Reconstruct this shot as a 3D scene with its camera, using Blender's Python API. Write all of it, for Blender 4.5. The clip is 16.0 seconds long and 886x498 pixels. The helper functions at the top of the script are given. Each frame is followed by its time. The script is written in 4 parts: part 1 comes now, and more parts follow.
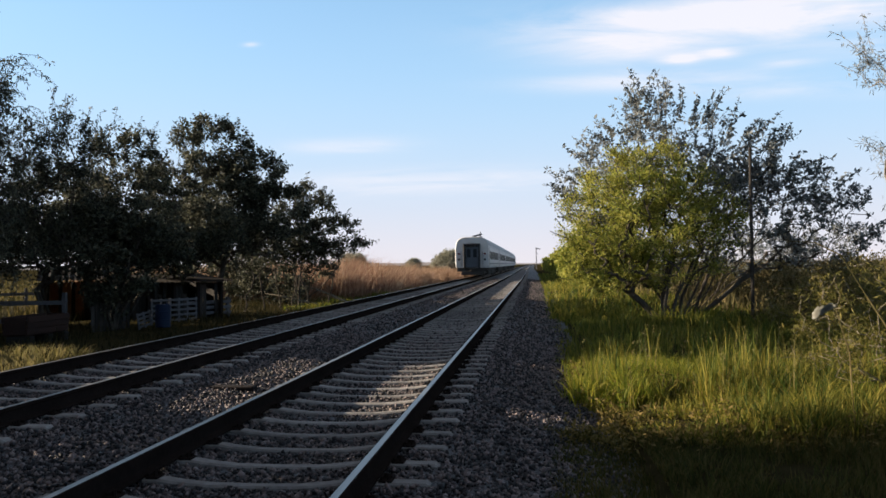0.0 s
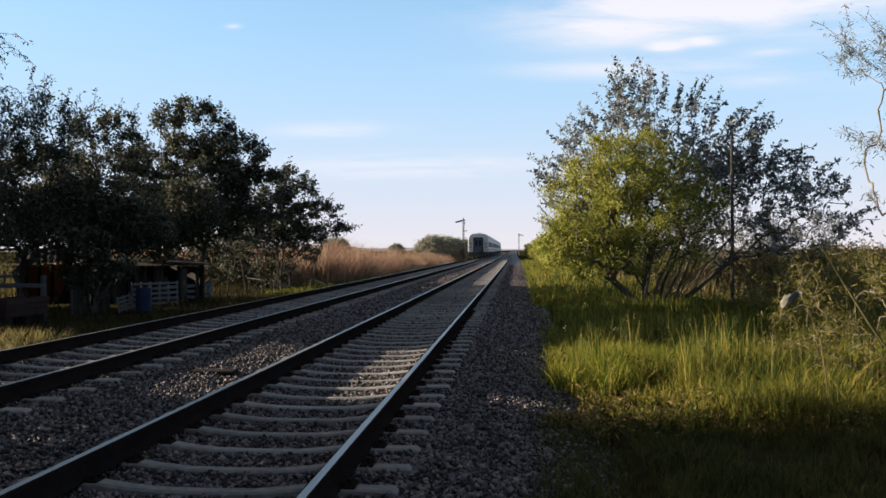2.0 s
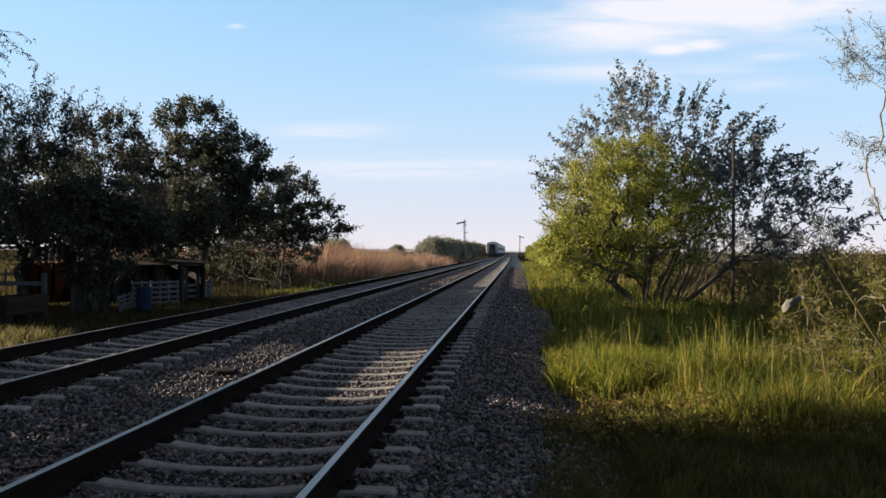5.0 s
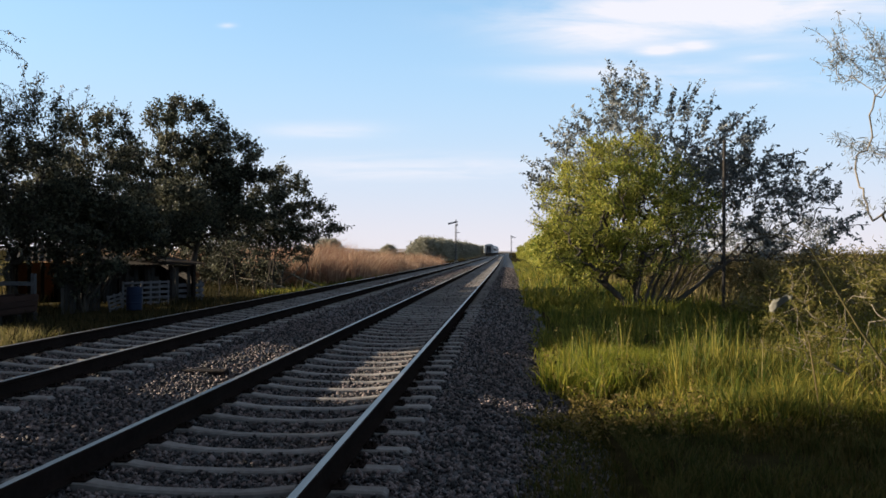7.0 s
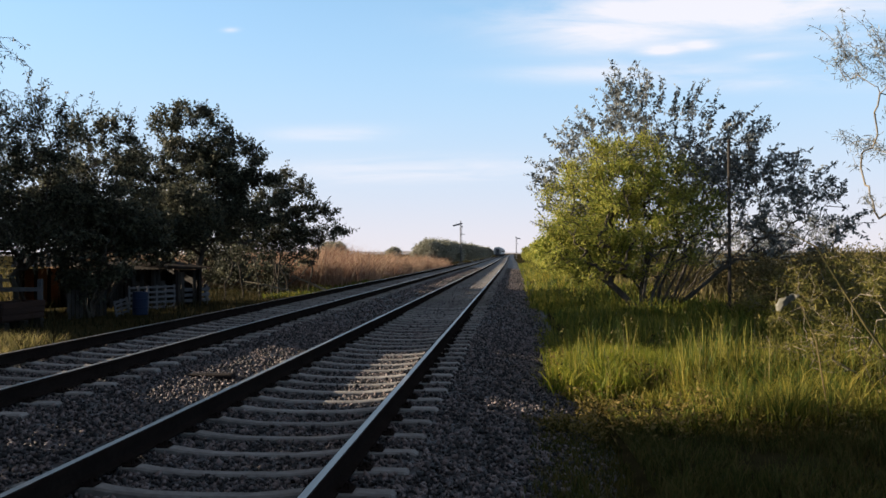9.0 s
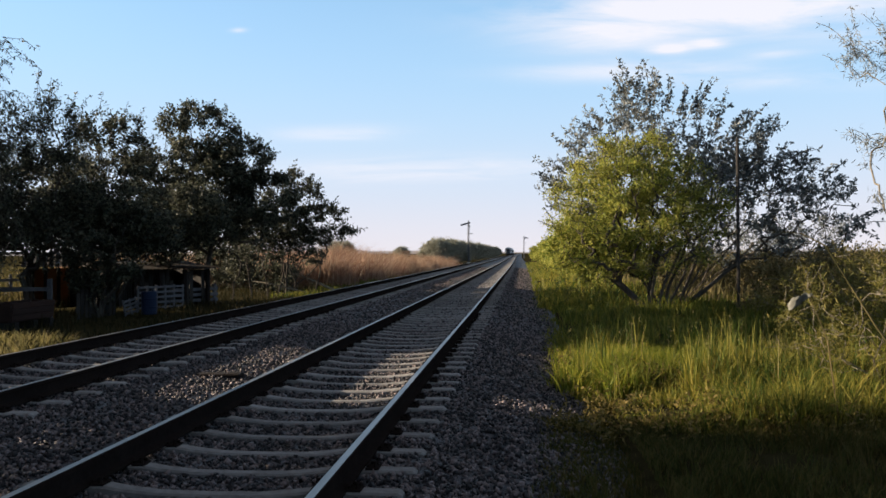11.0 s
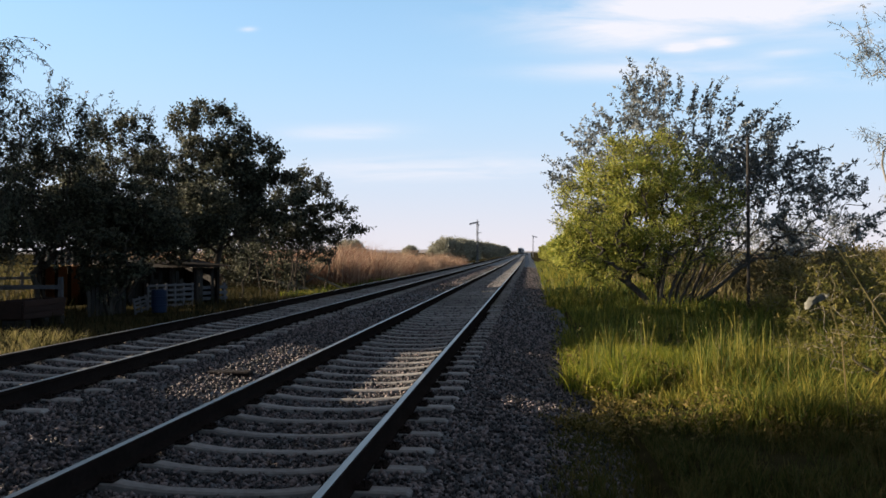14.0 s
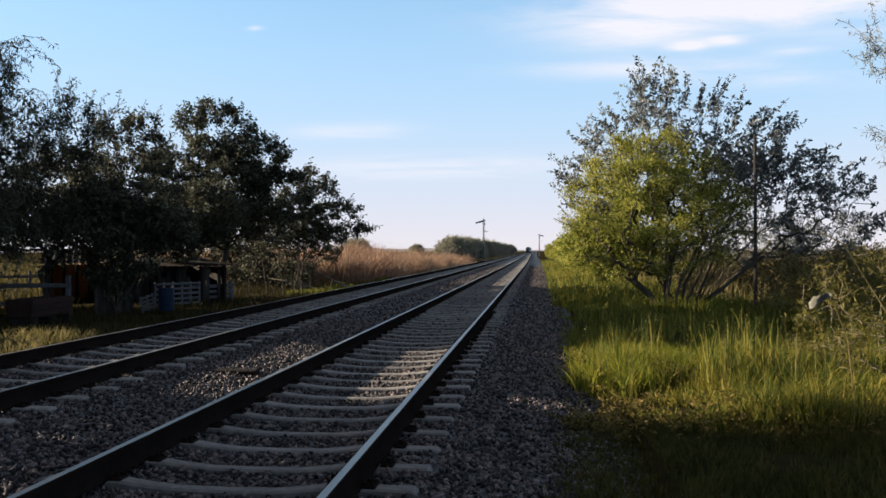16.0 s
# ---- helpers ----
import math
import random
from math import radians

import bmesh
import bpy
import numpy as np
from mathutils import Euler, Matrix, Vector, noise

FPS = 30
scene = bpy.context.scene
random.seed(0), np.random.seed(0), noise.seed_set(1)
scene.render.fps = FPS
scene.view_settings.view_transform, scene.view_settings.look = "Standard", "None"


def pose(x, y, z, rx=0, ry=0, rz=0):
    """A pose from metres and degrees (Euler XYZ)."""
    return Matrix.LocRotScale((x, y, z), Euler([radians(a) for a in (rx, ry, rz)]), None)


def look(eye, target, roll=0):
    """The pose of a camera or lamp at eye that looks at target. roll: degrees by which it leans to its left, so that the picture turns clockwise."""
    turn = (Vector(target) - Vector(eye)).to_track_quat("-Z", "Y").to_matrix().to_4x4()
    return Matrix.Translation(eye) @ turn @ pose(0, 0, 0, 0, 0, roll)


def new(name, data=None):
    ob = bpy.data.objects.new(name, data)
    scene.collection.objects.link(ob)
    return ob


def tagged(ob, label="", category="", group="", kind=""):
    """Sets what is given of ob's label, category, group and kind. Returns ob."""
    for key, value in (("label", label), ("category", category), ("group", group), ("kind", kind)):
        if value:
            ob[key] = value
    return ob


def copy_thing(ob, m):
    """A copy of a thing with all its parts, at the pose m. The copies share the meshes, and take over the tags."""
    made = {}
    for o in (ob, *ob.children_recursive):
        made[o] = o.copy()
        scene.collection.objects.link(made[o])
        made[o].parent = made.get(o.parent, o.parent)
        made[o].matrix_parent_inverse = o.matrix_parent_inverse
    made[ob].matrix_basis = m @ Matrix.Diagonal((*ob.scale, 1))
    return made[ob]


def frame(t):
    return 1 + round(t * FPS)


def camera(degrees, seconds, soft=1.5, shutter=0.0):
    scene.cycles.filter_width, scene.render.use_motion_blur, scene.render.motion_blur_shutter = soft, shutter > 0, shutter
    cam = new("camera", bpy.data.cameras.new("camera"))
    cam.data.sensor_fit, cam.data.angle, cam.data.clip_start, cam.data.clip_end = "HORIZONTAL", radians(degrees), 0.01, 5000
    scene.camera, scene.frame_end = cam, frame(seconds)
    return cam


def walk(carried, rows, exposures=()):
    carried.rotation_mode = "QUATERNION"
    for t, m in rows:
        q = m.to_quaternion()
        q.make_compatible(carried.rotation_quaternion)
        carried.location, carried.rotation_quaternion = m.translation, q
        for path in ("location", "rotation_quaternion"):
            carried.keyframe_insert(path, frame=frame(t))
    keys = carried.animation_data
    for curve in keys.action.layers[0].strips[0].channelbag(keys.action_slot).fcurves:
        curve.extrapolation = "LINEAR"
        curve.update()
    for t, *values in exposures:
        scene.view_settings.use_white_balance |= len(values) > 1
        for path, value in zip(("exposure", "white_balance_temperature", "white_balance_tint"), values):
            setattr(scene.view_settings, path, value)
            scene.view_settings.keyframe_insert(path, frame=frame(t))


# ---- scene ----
EYE_Z = 1.806
cam = camera(57.63, 16.0, soft=1.6)
# seconds, pitch, roll, yaw: a camera held in the hand at one spot beside the line
TURNS = [(0.0, 1.119, 0.641, 6.488),
        (0.5, 0.867, 0.545, 6.271),
        (1.0, 0.532, 0.365, 5.978),
        (1.5, 0.288, 0.394, 5.396),
        (2.0, 0.081, 0.196, 5.260),
        (2.5, 0.105, 0.449, 5.347),
        (3.0, -0.224, 0.140, 5.401),
        (3.5, -0.266, -0.113, 5.183),
        (4.0, 0.035, -0.291, 5.339),
        (6.5, 0.229, -0.188, 5.047),
        (7.0, 0.188, -0.298, 4.718),
        (7.5, 0.315, -0.169, 4.796),
        (8.0, 0.341, -0.076, 5.049),
        (8.5, 0.387, 0.079, 5.143),
        (9.0, 0.327, 0.241, 5.077),
        (11.5, 0.277, 0.541, 5.916),
        (12.0, 0.171, 0.803, 6.137),
        (12.5, -0.034, 0.684, 6.203),
        (13.0, -0.012, 0.419, 6.181),
        (13.5, 0.142, 0.388, 6.287),
        (14.0, 0.220, 0.181, 6.256),
        (14.5, -0.234, 0.172, 6.319),
        (15.0, -0.128, 0.055, 6.350),
        (15.5, 0.044, 0.068, 6.443),
        (16.0, 0.130, 0.160, 6.699)]
walk(cam, [(t, pose(0, 0, EYE_Z, 90 + p, r, y)) for t, p, r, y in TURNS])

# ---- world, sun, exposure ----
SUN_EL, SUN_AZ = 13.5, 88.0        # degrees above the horizon; degrees left of the line's direction
scene.view_settings.exposure = 1.68
SKY_STRENGTH, SUN_STRENGTH = 0.08, 5.0


def nodes_of(tree):
    tree.nodes.clear()

    def add(kind, **props):
        n = tree.nodes.new(kind)
        for k, v in props.items():
            if k == "operation":
                n.operation = v
            elif k == "blend_type":
                n.blend_type = v
            elif k == "data_type":
                n.data_type = v
        return n
    return add


def make_world():
    w = bpy.data.worlds.new("sky")
    w.use_nodes = True
    scene.world = w
    nt = w.node_tree
    add, link = nodes_of(nt), nt.links.new
    sky = add("ShaderNodeTexSky")
    sky.sky_type, sky.sun_disc = "NISHITA", False
    sky.sun_elevation, sky.sun_rotation = radians(SUN_EL), radians(-SUN_AZ)
    sky.air_density, sky.dust_density, sky.ozone_density = 1.0, 0.6, 2.5
    co = add("ShaderNodeTexCoord")
    sep = add("ShaderNodeSeparateXYZ")
    link(co.outputs["Generated"], sep.inputs[0])

    def math_node(op, a, b=None, c=None):
        n = add("ShaderNodeMath", operation=op)
        for i, v in enumerate((a, b, c)):
            if v is None:
                continue
            if isinstance(v, (int, float)):
                n.inputs[i].default_value = v
            else:
                link(v, n.inputs[i])
        return n.outputs[0]
    up = math_node("MAXIMUM", sep.outputs[2], 0.0)
    depth = math_node("ADD", up, 0.07)
    px, py = math_node("DIVIDE", sep.outputs[0], depth), math_node("DIVIDE", sep.outputs[1], depth)
    comb = add("ShaderNodeCombineXYZ")
    link(math_node("MULTIPLY", px, 0.9), comb.inputs[0])
    link(math_node("MULTIPLY", py, 1.7), comb.inputs[1])
    n1 = add("ShaderNodeTexNoise")
    n1.inputs["Scale"].default_value, n1.inputs["Detail"].default_value, n1.inputs["Roughness"].default_value = 1.3, 8, 0.58
    n1.inputs["Distortion"].default_value = 0.6
    link(comb.outputs[0], n1.inputs["Vector"])
    # cloud banks as soft ovals of the sky, broken up by the noise: centre (x right, z up at y = 1), size, weight
    total = None
    for cx, cz, sx, sz, wgt in ((0.20, 0.292, 0.17, 0.026, 1.05), (0.45, 0.292, 0.24, 0.040, 1.05), (0.30, 0.236, 0.035, 0.006, 0.5), (0.10, 0.262, 0.09, 0.018, 0.9), (0.145, 0.222, 0.13, 0.011, 0.9),
                                (-0.235, 0.152, 0.075, 0.010, 0.5), (-0.13, 0.105, 0.20, 0.016, 0.55), (0.34, 0.205, 0.13, 0.011, 0.6),
                                (0.18, 0.247, 0.022, 0.006, 1.3), (0.225, 0.252, 0.022, 0.006, 1.2), (-0.36, 0.287, 0.010, 0.003, 0.5), (0.05, 0.30, 0.10, 0.02, 0.6)):
        fx = math_node("DIVIDE", sep.outputs[0], math_node("MAXIMUM", sep.outputs[1], 0.05))
        fz = math_node("DIVIDE", up, math_node("MAXIMUM", sep.outputs[1], 0.05))
        a = math_node("POWER", math_node("ABSOLUTE", math_node("DIVIDE", math_node("SUBTRACT", fx, cx), sx)), 2.0)
        b = math_node("POWER", math_node("ABSOLUTE", math_node("DIVIDE", math_node("SUBTRACT", fz, cz), sz)), 2.0)
        g = math_node("MULTIPLY", math_node("EXPONENT", math_node("MULTIPLY", math_node("ADD", a, b), -1.0)), wgt)
        total = g if total is None else math_node("ADD", total, g)
    soft = math_node("MULTIPLY_ADD", n1.outputs["Fac"], 3.4, -1.05)
    mask = add("ShaderNodeMath", operation="MULTIPLY")
    mask.use_clamp = True
    link(total, mask.inputs[0])
    link(soft, mask.inputs[1])
    mix = add("ShaderNodeMix", data_type="RGBA")
    link(math_node("MULTIPLY", mask.outputs[0], 0.85), mix.inputs["Factor"])
    # an unseen pale veil overhead, added to make the blue skylight more neutral
    veil = add("ShaderNodeMix", data_type="RGBA")
    lift = add("ShaderNodeMapRange")
    lift.interpolation_type = "SMOOTHSTEP"
    for k, v in ((1, 0.30), (2, 0.70), (3, 0.0), (4, 0.75)):
        lift.inputs[k].default_value = v
    link(up, lift.inputs[0])
    link(lift.outputs[0], veil.inputs["Factor"])
    link(sky.outputs[0], veil.inputs["A"])
    veil.inputs["B"].default_value = (1.25, 1.12, 1.05, 1)
    # blue air and a pale rosy haze that thicken towards the horizon
    air = add("ShaderNodeMix", data_type="RGBA")
    link(math_node("MULTIPLY", math_node("EXPONENT", math_node("MULTIPLY", math_node("POWER", up, 1.8), -6.0)), 0.93), air.inputs["Factor"])
    link(veil.outputs["Result"], air.inputs["A"])
    air.inputs["B"].default_value = (1.2, 2.75, 4.25, 1)
    haze = add("ShaderNodeMix", data_type="RGBA")
    link(math_node("MULTIPLY", math_node("EXPONENT", math_node("MULTIPLY", math_node("POWER", up, 1.25), -9.5)), 0.97), haze.inputs["Factor"])
    link(air.outputs["Result"], haze.inputs["A"])
    haze.inputs["B"].default_value = (3.4, 3.2, 3.4, 1)
    link(haze.outputs["Result"], mix.inputs["A"])
    mix.inputs["B"].default_value = (3.9, 3.75, 3.95, 1)
    bg = add("ShaderNodeBackground")
    bg.inputs[1].default_value = SKY_STRENGTH
    link(mix.outputs["Result"], bg.inputs[0])
    out = add("ShaderNodeOutputWorld")
    link(bg.outputs[0], out.inputs[0])


make_world()
lamp = bpy.data.lights.new("sun", "SUN")
lamp.energy, lamp.angle, lamp.color = SUN_STRENGTH, radians(0.6), (1.0, 0.83, 0.63)
sun = new("sun", lamp)
az, el = radians(SUN_AZ), radians(SUN_EL)
SUN_DIR = Vector((-math.sin(az) * math.cos(el), math.cos(az) * math.cos(el), math.sin(el)))
sun.matrix_world = look(SUN_DIR * 50, (0, 0, 0))


# ---- materials ----
def material(name, colours, rough=0.8, scale=8.0, bump=0.3, metal=0.0, detail=6, big=0.5, random=0.0, by="island", translucent=0.0, stretch=(1, 1, 1), spec=0.12, bump_dist=0.02):
    """Noise of two scales runs through the colours; random varies the brightness from piece to piece."""
    m = bpy.data.materials.new(name)
    m.use_nodes = True
    nt = m.node_tree
    add, link = nodes_of(nt), nt.links.new
    co = add("ShaderNodeTexCoord")
    mp = add("ShaderNodeMapping")
    mp.inputs["Scale"].default_value = stretch
    link(co.outputs["Object"], mp.inputs[0])
    fine, coarse = add("ShaderNodeTexNoise"), add("ShaderNodeTexNoise")
    for n, s in ((fine, scale), (coarse, scale * 0.12)):
        n.inputs["Scale"].default_value, n.inputs["Detail"].default_value, n.inputs["Roughness"].default_value = s, detail, 0.6
        link(mp.outputs[0], n.inputs["Vector"])
    blend = add("ShaderNodeMix", data_type="FLOAT")
    blend.inputs[0].default_value = big
    link(fine.outputs["Fac"], blend.inputs[2])
    link(coarse.outputs["Fac"], blend.inputs[3])
    last = blend.outputs[0]
    if random:
        rnd = add("ShaderNodeNewGeometry").outputs["Random Per Island"] if by == "island" else add("ShaderNodeObjectInfo").outputs["Random"]
        mul = add("ShaderNodeMath", operation="MULTIPLY_ADD")
        link(rnd, mul.inputs[0])
        mul.inputs[1].default_value = random
        shift = add("ShaderNodeMath", operation="ADD")
        shift.inputs[1].default_value = -random * 0.5
        link(last, shift.inputs[0])
        link(shift.outputs[0], mul.inputs[2])
        last = mul.outputs[0]
    ramp = add("ShaderNodeValToRGB")
    el_ = ramp.color_ramp.elements
    while len(el_) < len(colours):
        el_.new(0.5)
    for i, c in enumerate(colours):
        el_[i].position = 0.3 + 0.4 * i / max(1, len(colours) - 1)
        el_[i].color = (*c, 1)
    link(last, ramp.inputs[0])
    bsdf = add("ShaderNodeBsdfPrincipled")
    link(ramp.outputs[0], bsdf.inputs["Base Color"])
    bsdf.inputs["Roughness"].default_value, bsdf.inputs["Metallic"].default_value = rough, metal
    bsdf.inputs["Specular IOR Level"].default_value = spec
    if bump:
        b = add("ShaderNodeBump")
        b.inputs["Strength"].default_value, b.inputs["Distance"].default_value = bump, bump_dist
        link(fine.outputs["Fac"], b.inputs["Height"])
        link(b.outputs[0], bsdf.inputs["Normal"])
    out = add("ShaderNodeOutputMaterial")
    if translucent:
        tr = add("ShaderNodeBsdfTranslucent")
        link(ramp.outputs[0], tr.inputs[0])
        mix = add("ShaderNodeMixShader")
        mix.inputs[0].default_value = translucent
        link(bsdf.outputs[0], mix.inputs[1])
        link(tr.outputs[0], mix.inputs[2])
        link(mix.outputs[0], out.inputs[0])
    else:
        link(bsdf.outputs[0], out.inputs[0])
    return m


M = dict(
    soil=material("soil", [(0.014, 0.012, 0.006), (0.028, 0.024, 0.011), (0.05, 0.042, 0.02)], 1.0, 3.0, 0.6, spec=0.0),
    ballast=material("ballast_bed", [(0.022, 0.0215, 0.0235), (0.040, 0.039, 0.042), (0.072, 0.066, 0.075)], 0.7, 22.0, 1.0, big=0.25, bump_dist=0.05, spec=0.4),
    stone=material("ballast_stone", [(0.006, 0.0056, 0.0065), (0.0165, 0.0147, 0.0172), (0.140, 0.110, 0.106)], 0.66, 30.0, 0.3, random=0.75, spec=0.32),
    concrete=material("sleeper_concrete", [(0.11, 0.104, 0.100), (0.175, 0.166, 0.158), (0.25, 0.236, 0.225)], 0.9, 14.0, 0.3, random=0.25, by="object"),
    timber=material("old_timber", [(0.007, 0.005, 0.0045), (0.018, 0.013, 0.011)], 0.9, 10.0, 0.5, stretch=(1, 8, 8)),
    rail_side=material("rail_rust", [(0.009, 0.0072, 0.0066), (0.021, 0.0155, 0.0135)], 0.9, 18.0, 0.4, spec=0.0),
    rail_top=material("rail_polish", [(0.20, 0.188, 0.175), (0.36, 0.335, 0.31)], 0.42, 6.0, 0.05, metal=1.0, stretch=(6, 0.2, 1)),
    grass=material("grass_blade", [(0.036, 0.060, 0.009), (0.10, 0.113, 0.014), (0.215, 0.178, 0.030)], 0.7, 1.2, 0, random=0.5, translucent=0.45, spec=0.2),
    # brighter copy of the grass blade, for the sunlit patch by the ballast
    young_grass=material("young_grass", [(0.075, 0.105, 0.012), (0.17, 0.185, 0.018), (0.29, 0.25, 0.035)], 0.6, 1.6, 0, random=0.5, translucent=0.5, spec=0.2),
    # darker than the tall blades: part of the foreground shade is in this colour
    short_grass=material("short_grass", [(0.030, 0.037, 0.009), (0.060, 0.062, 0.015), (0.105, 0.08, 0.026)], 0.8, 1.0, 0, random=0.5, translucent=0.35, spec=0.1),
    # dark copy of the short grass: shade under the trees is in the colour
    shaded_weed=material("shaded_weed", [(0.010, 0.011, 0.004), (0.022, 0.022, 0.008), (0.05, 0.038, 0.016)], 0.8, 1.0, 0, random=0.5, translucent=0.3, spec=0.1),
    meadow=material("dry_meadow", [(0.035, 0.032, 0.010), (0.065, 0.055, 0.018), (0.11, 0.085, 0.035)], 0.8, 0.3, 0, random=0.5, translucent=0.35, spec=0.1),
    herb=material("low_herb", [(0.05, 0.045, 0.010), (0.11, 0.085, 0.020), (0.19, 0.14, 0.05)], 0.7, 1.5, 0, random=0.6, translucent=0.35, spec=0.1),
    seed=material("seed_head", [(0.11, 0.10, 0.03), (0.22, 0.18, 0.08)], 0.8, 2.0, 0, random=0.5, translucent=0.4),
    reed=material("dry_reed", [(0.14, 0.075, 0.052), (0.24, 0.145, 0.098), (0.40, 0.29, 0.195)], 0.85, 0.15, 0, random=0.4, translucent=0.35),
    weed=material("brown_weed", [(0.06, 0.054, 0.022), (0.125, 0.105, 0.046), (0.21, 0.162, 0.078)], 0.8, 0.3, 0, random=0.5, translucent=0.35, spec=0.1),
    # set very dark: the backlit look of the left belt is in this colour
    leaf_dark=material("dark_backlit_leaf", [(0.019, 0.022, 0.016), (0.047, 0.051, 0.034), (0.10, 0.10, 0.066)], 0.6, 0.7, 0, random=0.5, translucent=0.3, spec=0.15),
    leaf_olive=material("olive_leaf", [(0.105, 0.13, 0.021), (0.225, 0.235, 0.038), (0.36, 0.335, 0.078)], 0.6, 0.7, 0, random=0.5, translucent=0.4, spec=0.15),
    leaf_grey=material("grey_leaf", [(0.08, 0.09, 0.09), (0.14, 0.155, 0.15), (0.23, 0.24, 0.23)], 0.5, 0.8, 0, random=0.6, translucent=0.42, spec=0.15),
    leaf_yellow=material("yellow_leaf", [(0.06, 0.062, 0.012), (0.12, 0.11, 0.025), (0.19, 0.155, 0.045)], 0.6, 0.9, 0, random=0.5, translucent=0.4, spec=0.15),
    # far hedge: haze of the distance is mixed into this pale leaf colour
    leaf_hazed=material("hazed_hedge_leaf", [(0.15, 0.15, 0.11), (0.22, 0.215, 0.165), (0.30, 0.28, 0.22)], 0.7, 0.3, 0, random=0.5, translucent=0.3, spec=0.15),
    bark=material("bark", [(0.018, 0.015, 0.012), (0.045, 0.038, 0.031), (0.08, 0.068, 0.055)], 0.95, 12.0, 0.7, stretch=(1, 1, 0.25)),
    # bark colours scaled up, to imitate sun on the right-hand trunks
    sunlit_bark=material("sunlit_bark", [(0.025, 0.0215, 0.0175), (0.062, 0.053, 0.043), (0.11, 0.095, 0.078)], 0.95, 12.0, 0.7, stretch=(1, 1, 0.25)),
    pale_bark=material("pale_bark", [(0.10, 0.085, 0.06), (0.22, 0.19, 0.15)], 0.9, 10.0, 0.5, stretch=(1, 1, 0.3)),
    # white wood and boards hold the canopy's shade in their dark colours
    white_wood=material("shaded_white_wood", [(0.05, 0.05, 0.055), (0.11, 0.11, 0.118)], 0.7, 9.0, 0.25),
    grey_wood=material("shaded_weathered_boards", [(0.011, 0.010, 0.009), (0.024, 0.021, 0.019), (0.045, 0.04, 0.035)], 0.9, 9.0, 0.5, random=0.3, by="object", stretch=(3, 3, 0.4)),
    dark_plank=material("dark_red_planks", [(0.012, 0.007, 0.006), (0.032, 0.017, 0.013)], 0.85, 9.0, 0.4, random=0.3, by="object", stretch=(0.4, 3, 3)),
    brown_wood=material("brown_boards", [(0.10, 0.055, 0.03), (0.22, 0.12, 0.06)], 0.85, 8.0, 0.4),
    # roof sheet and drum colours are lowered for the same yard shade
    roof_sheet=material("shaded_rusty_sheet", [(0.011, 0.010, 0.009), (0.026, 0.02, 0.017)], 0.7, 6.0, 0.3, metal=0.3),
    blue=material("shaded_blue_plastic", [(0.006, 0.012, 0.030), (0.012, 0.02, 0.042)], 0.7, 4.0, 0.1),
    pole=material("dark_pole", [(0.018, 0.016, 0.015), (0.04, 0.036, 0.032)], 0.9, 10.0, 0.4),
    signal=material("signal_paint", [(0.06, 0.06, 0.068), (0.11, 0.11, 0.12)], 0.6, 6.0, 0.1),
    coach=material("coach_white", [(0.34, 0.335, 0.335), (0.45, 0.445, 0.44)], 0.45, 0.8, 0.02, spec=0.4),
    coach_roof=material("coach_roof", [(0.22, 0.22, 0.225), (0.32, 0.32, 0.32)], 0.6, 0.8, 0.05, spec=0.3),
    coach_dark=material("coach_underframe", [(0.02, 0.02, 0.02), (0.06, 0.055, 0.05)], 0.8, 3.0, 0.2),
    coach_band=material("coach_band", [(0.05, 0.06, 0.075), (0.085, 0.095, 0.11)], 0.4, 1.0, 0.02),
    rubber=material("gangway_rubber", [(0.018, 0.018, 0.02), (0.04, 0.04, 0.042)], 0.7, 4.0, 0.2),
    red=material("tail_lamp_red", [(0.07, 0.008, 0.006), (0.11, 0.012, 0.01)], 0.3, 3.0, 0),
    hill=material("far_hill", [(0.20, 0.19, 0.20), (0.28, 0.26, 0.25)], 1.0, 0.01, 0),
    bag=material("white_plastic_film", [(0.11, 0.11, 0.09), (0.19, 0.185, 0.155)], 0.4, 6.0, 0.3, translucent=0.3),
)
gl = bpy.data.materials.new("window_glass_dark")
gl.use_nodes = True
_b = gl.node_tree.nodes["Principled BSDF"]
_b.inputs["Specular IOR Level"].default_value = 0.1
_b.inputs["Base Color"].default_value, _b.inputs["Roughness"].default_value = (0.012, 0.014, 0.016, 1), 0.45
M["glass"] = gl


# ---- mesh helpers ----
def mesh_from(name, verts, faces, mat, smooth=False):
    me = bpy.data.meshes.new(name)
    me.from_pydata([tuple(v) for v in verts], [], faces)
    me.materials.append(mat)
    if smooth:
        me.polygons.foreach_set("use_smooth", [True] * len(me.polygons))
    return me


def quads_mesh(name, V, F, mat):
    """Fast mesh from an (n, 3) array and an (m, k) index array."""
    me = bpy.data.meshes.new(name)
    V, F = np.asarray(V, np.float32), np.asarray(F, np.int32)
    k = F.shape[1]
    me.vertices.add(len(V))
    me.vertices.foreach_set("co", V.ravel())
    me.loops.add(F.size)
    me.loops.foreach_set("vertex_index", F.ravel())
    me.polygons.add(len(F))
    me.polygons.foreach_set("loop_start", np.arange(0, F.size, k, dtype=np.int32))
    me.materials.append(mat)
    me.update(calc_edges=True)
    me.validate()
    return me


def part(name, bm, mat, parent=None, label="", at=None):
    """Links a bmesh (or a mesh) as one object under a thing or a part."""
    if isinstance(bm, bmesh.types.BMesh):
        me = bpy.data.meshes.new(name)
        bm.to_mesh(me)
        bm.free()
        me.materials.append(mat)
    else:
        me = bm
    ob = new(name, me)
    if at is not None:
        ob.matrix_basis = at
    if parent is not None:
        ob.parent = parent
    if label:
        tagged(ob, label)
    return ob


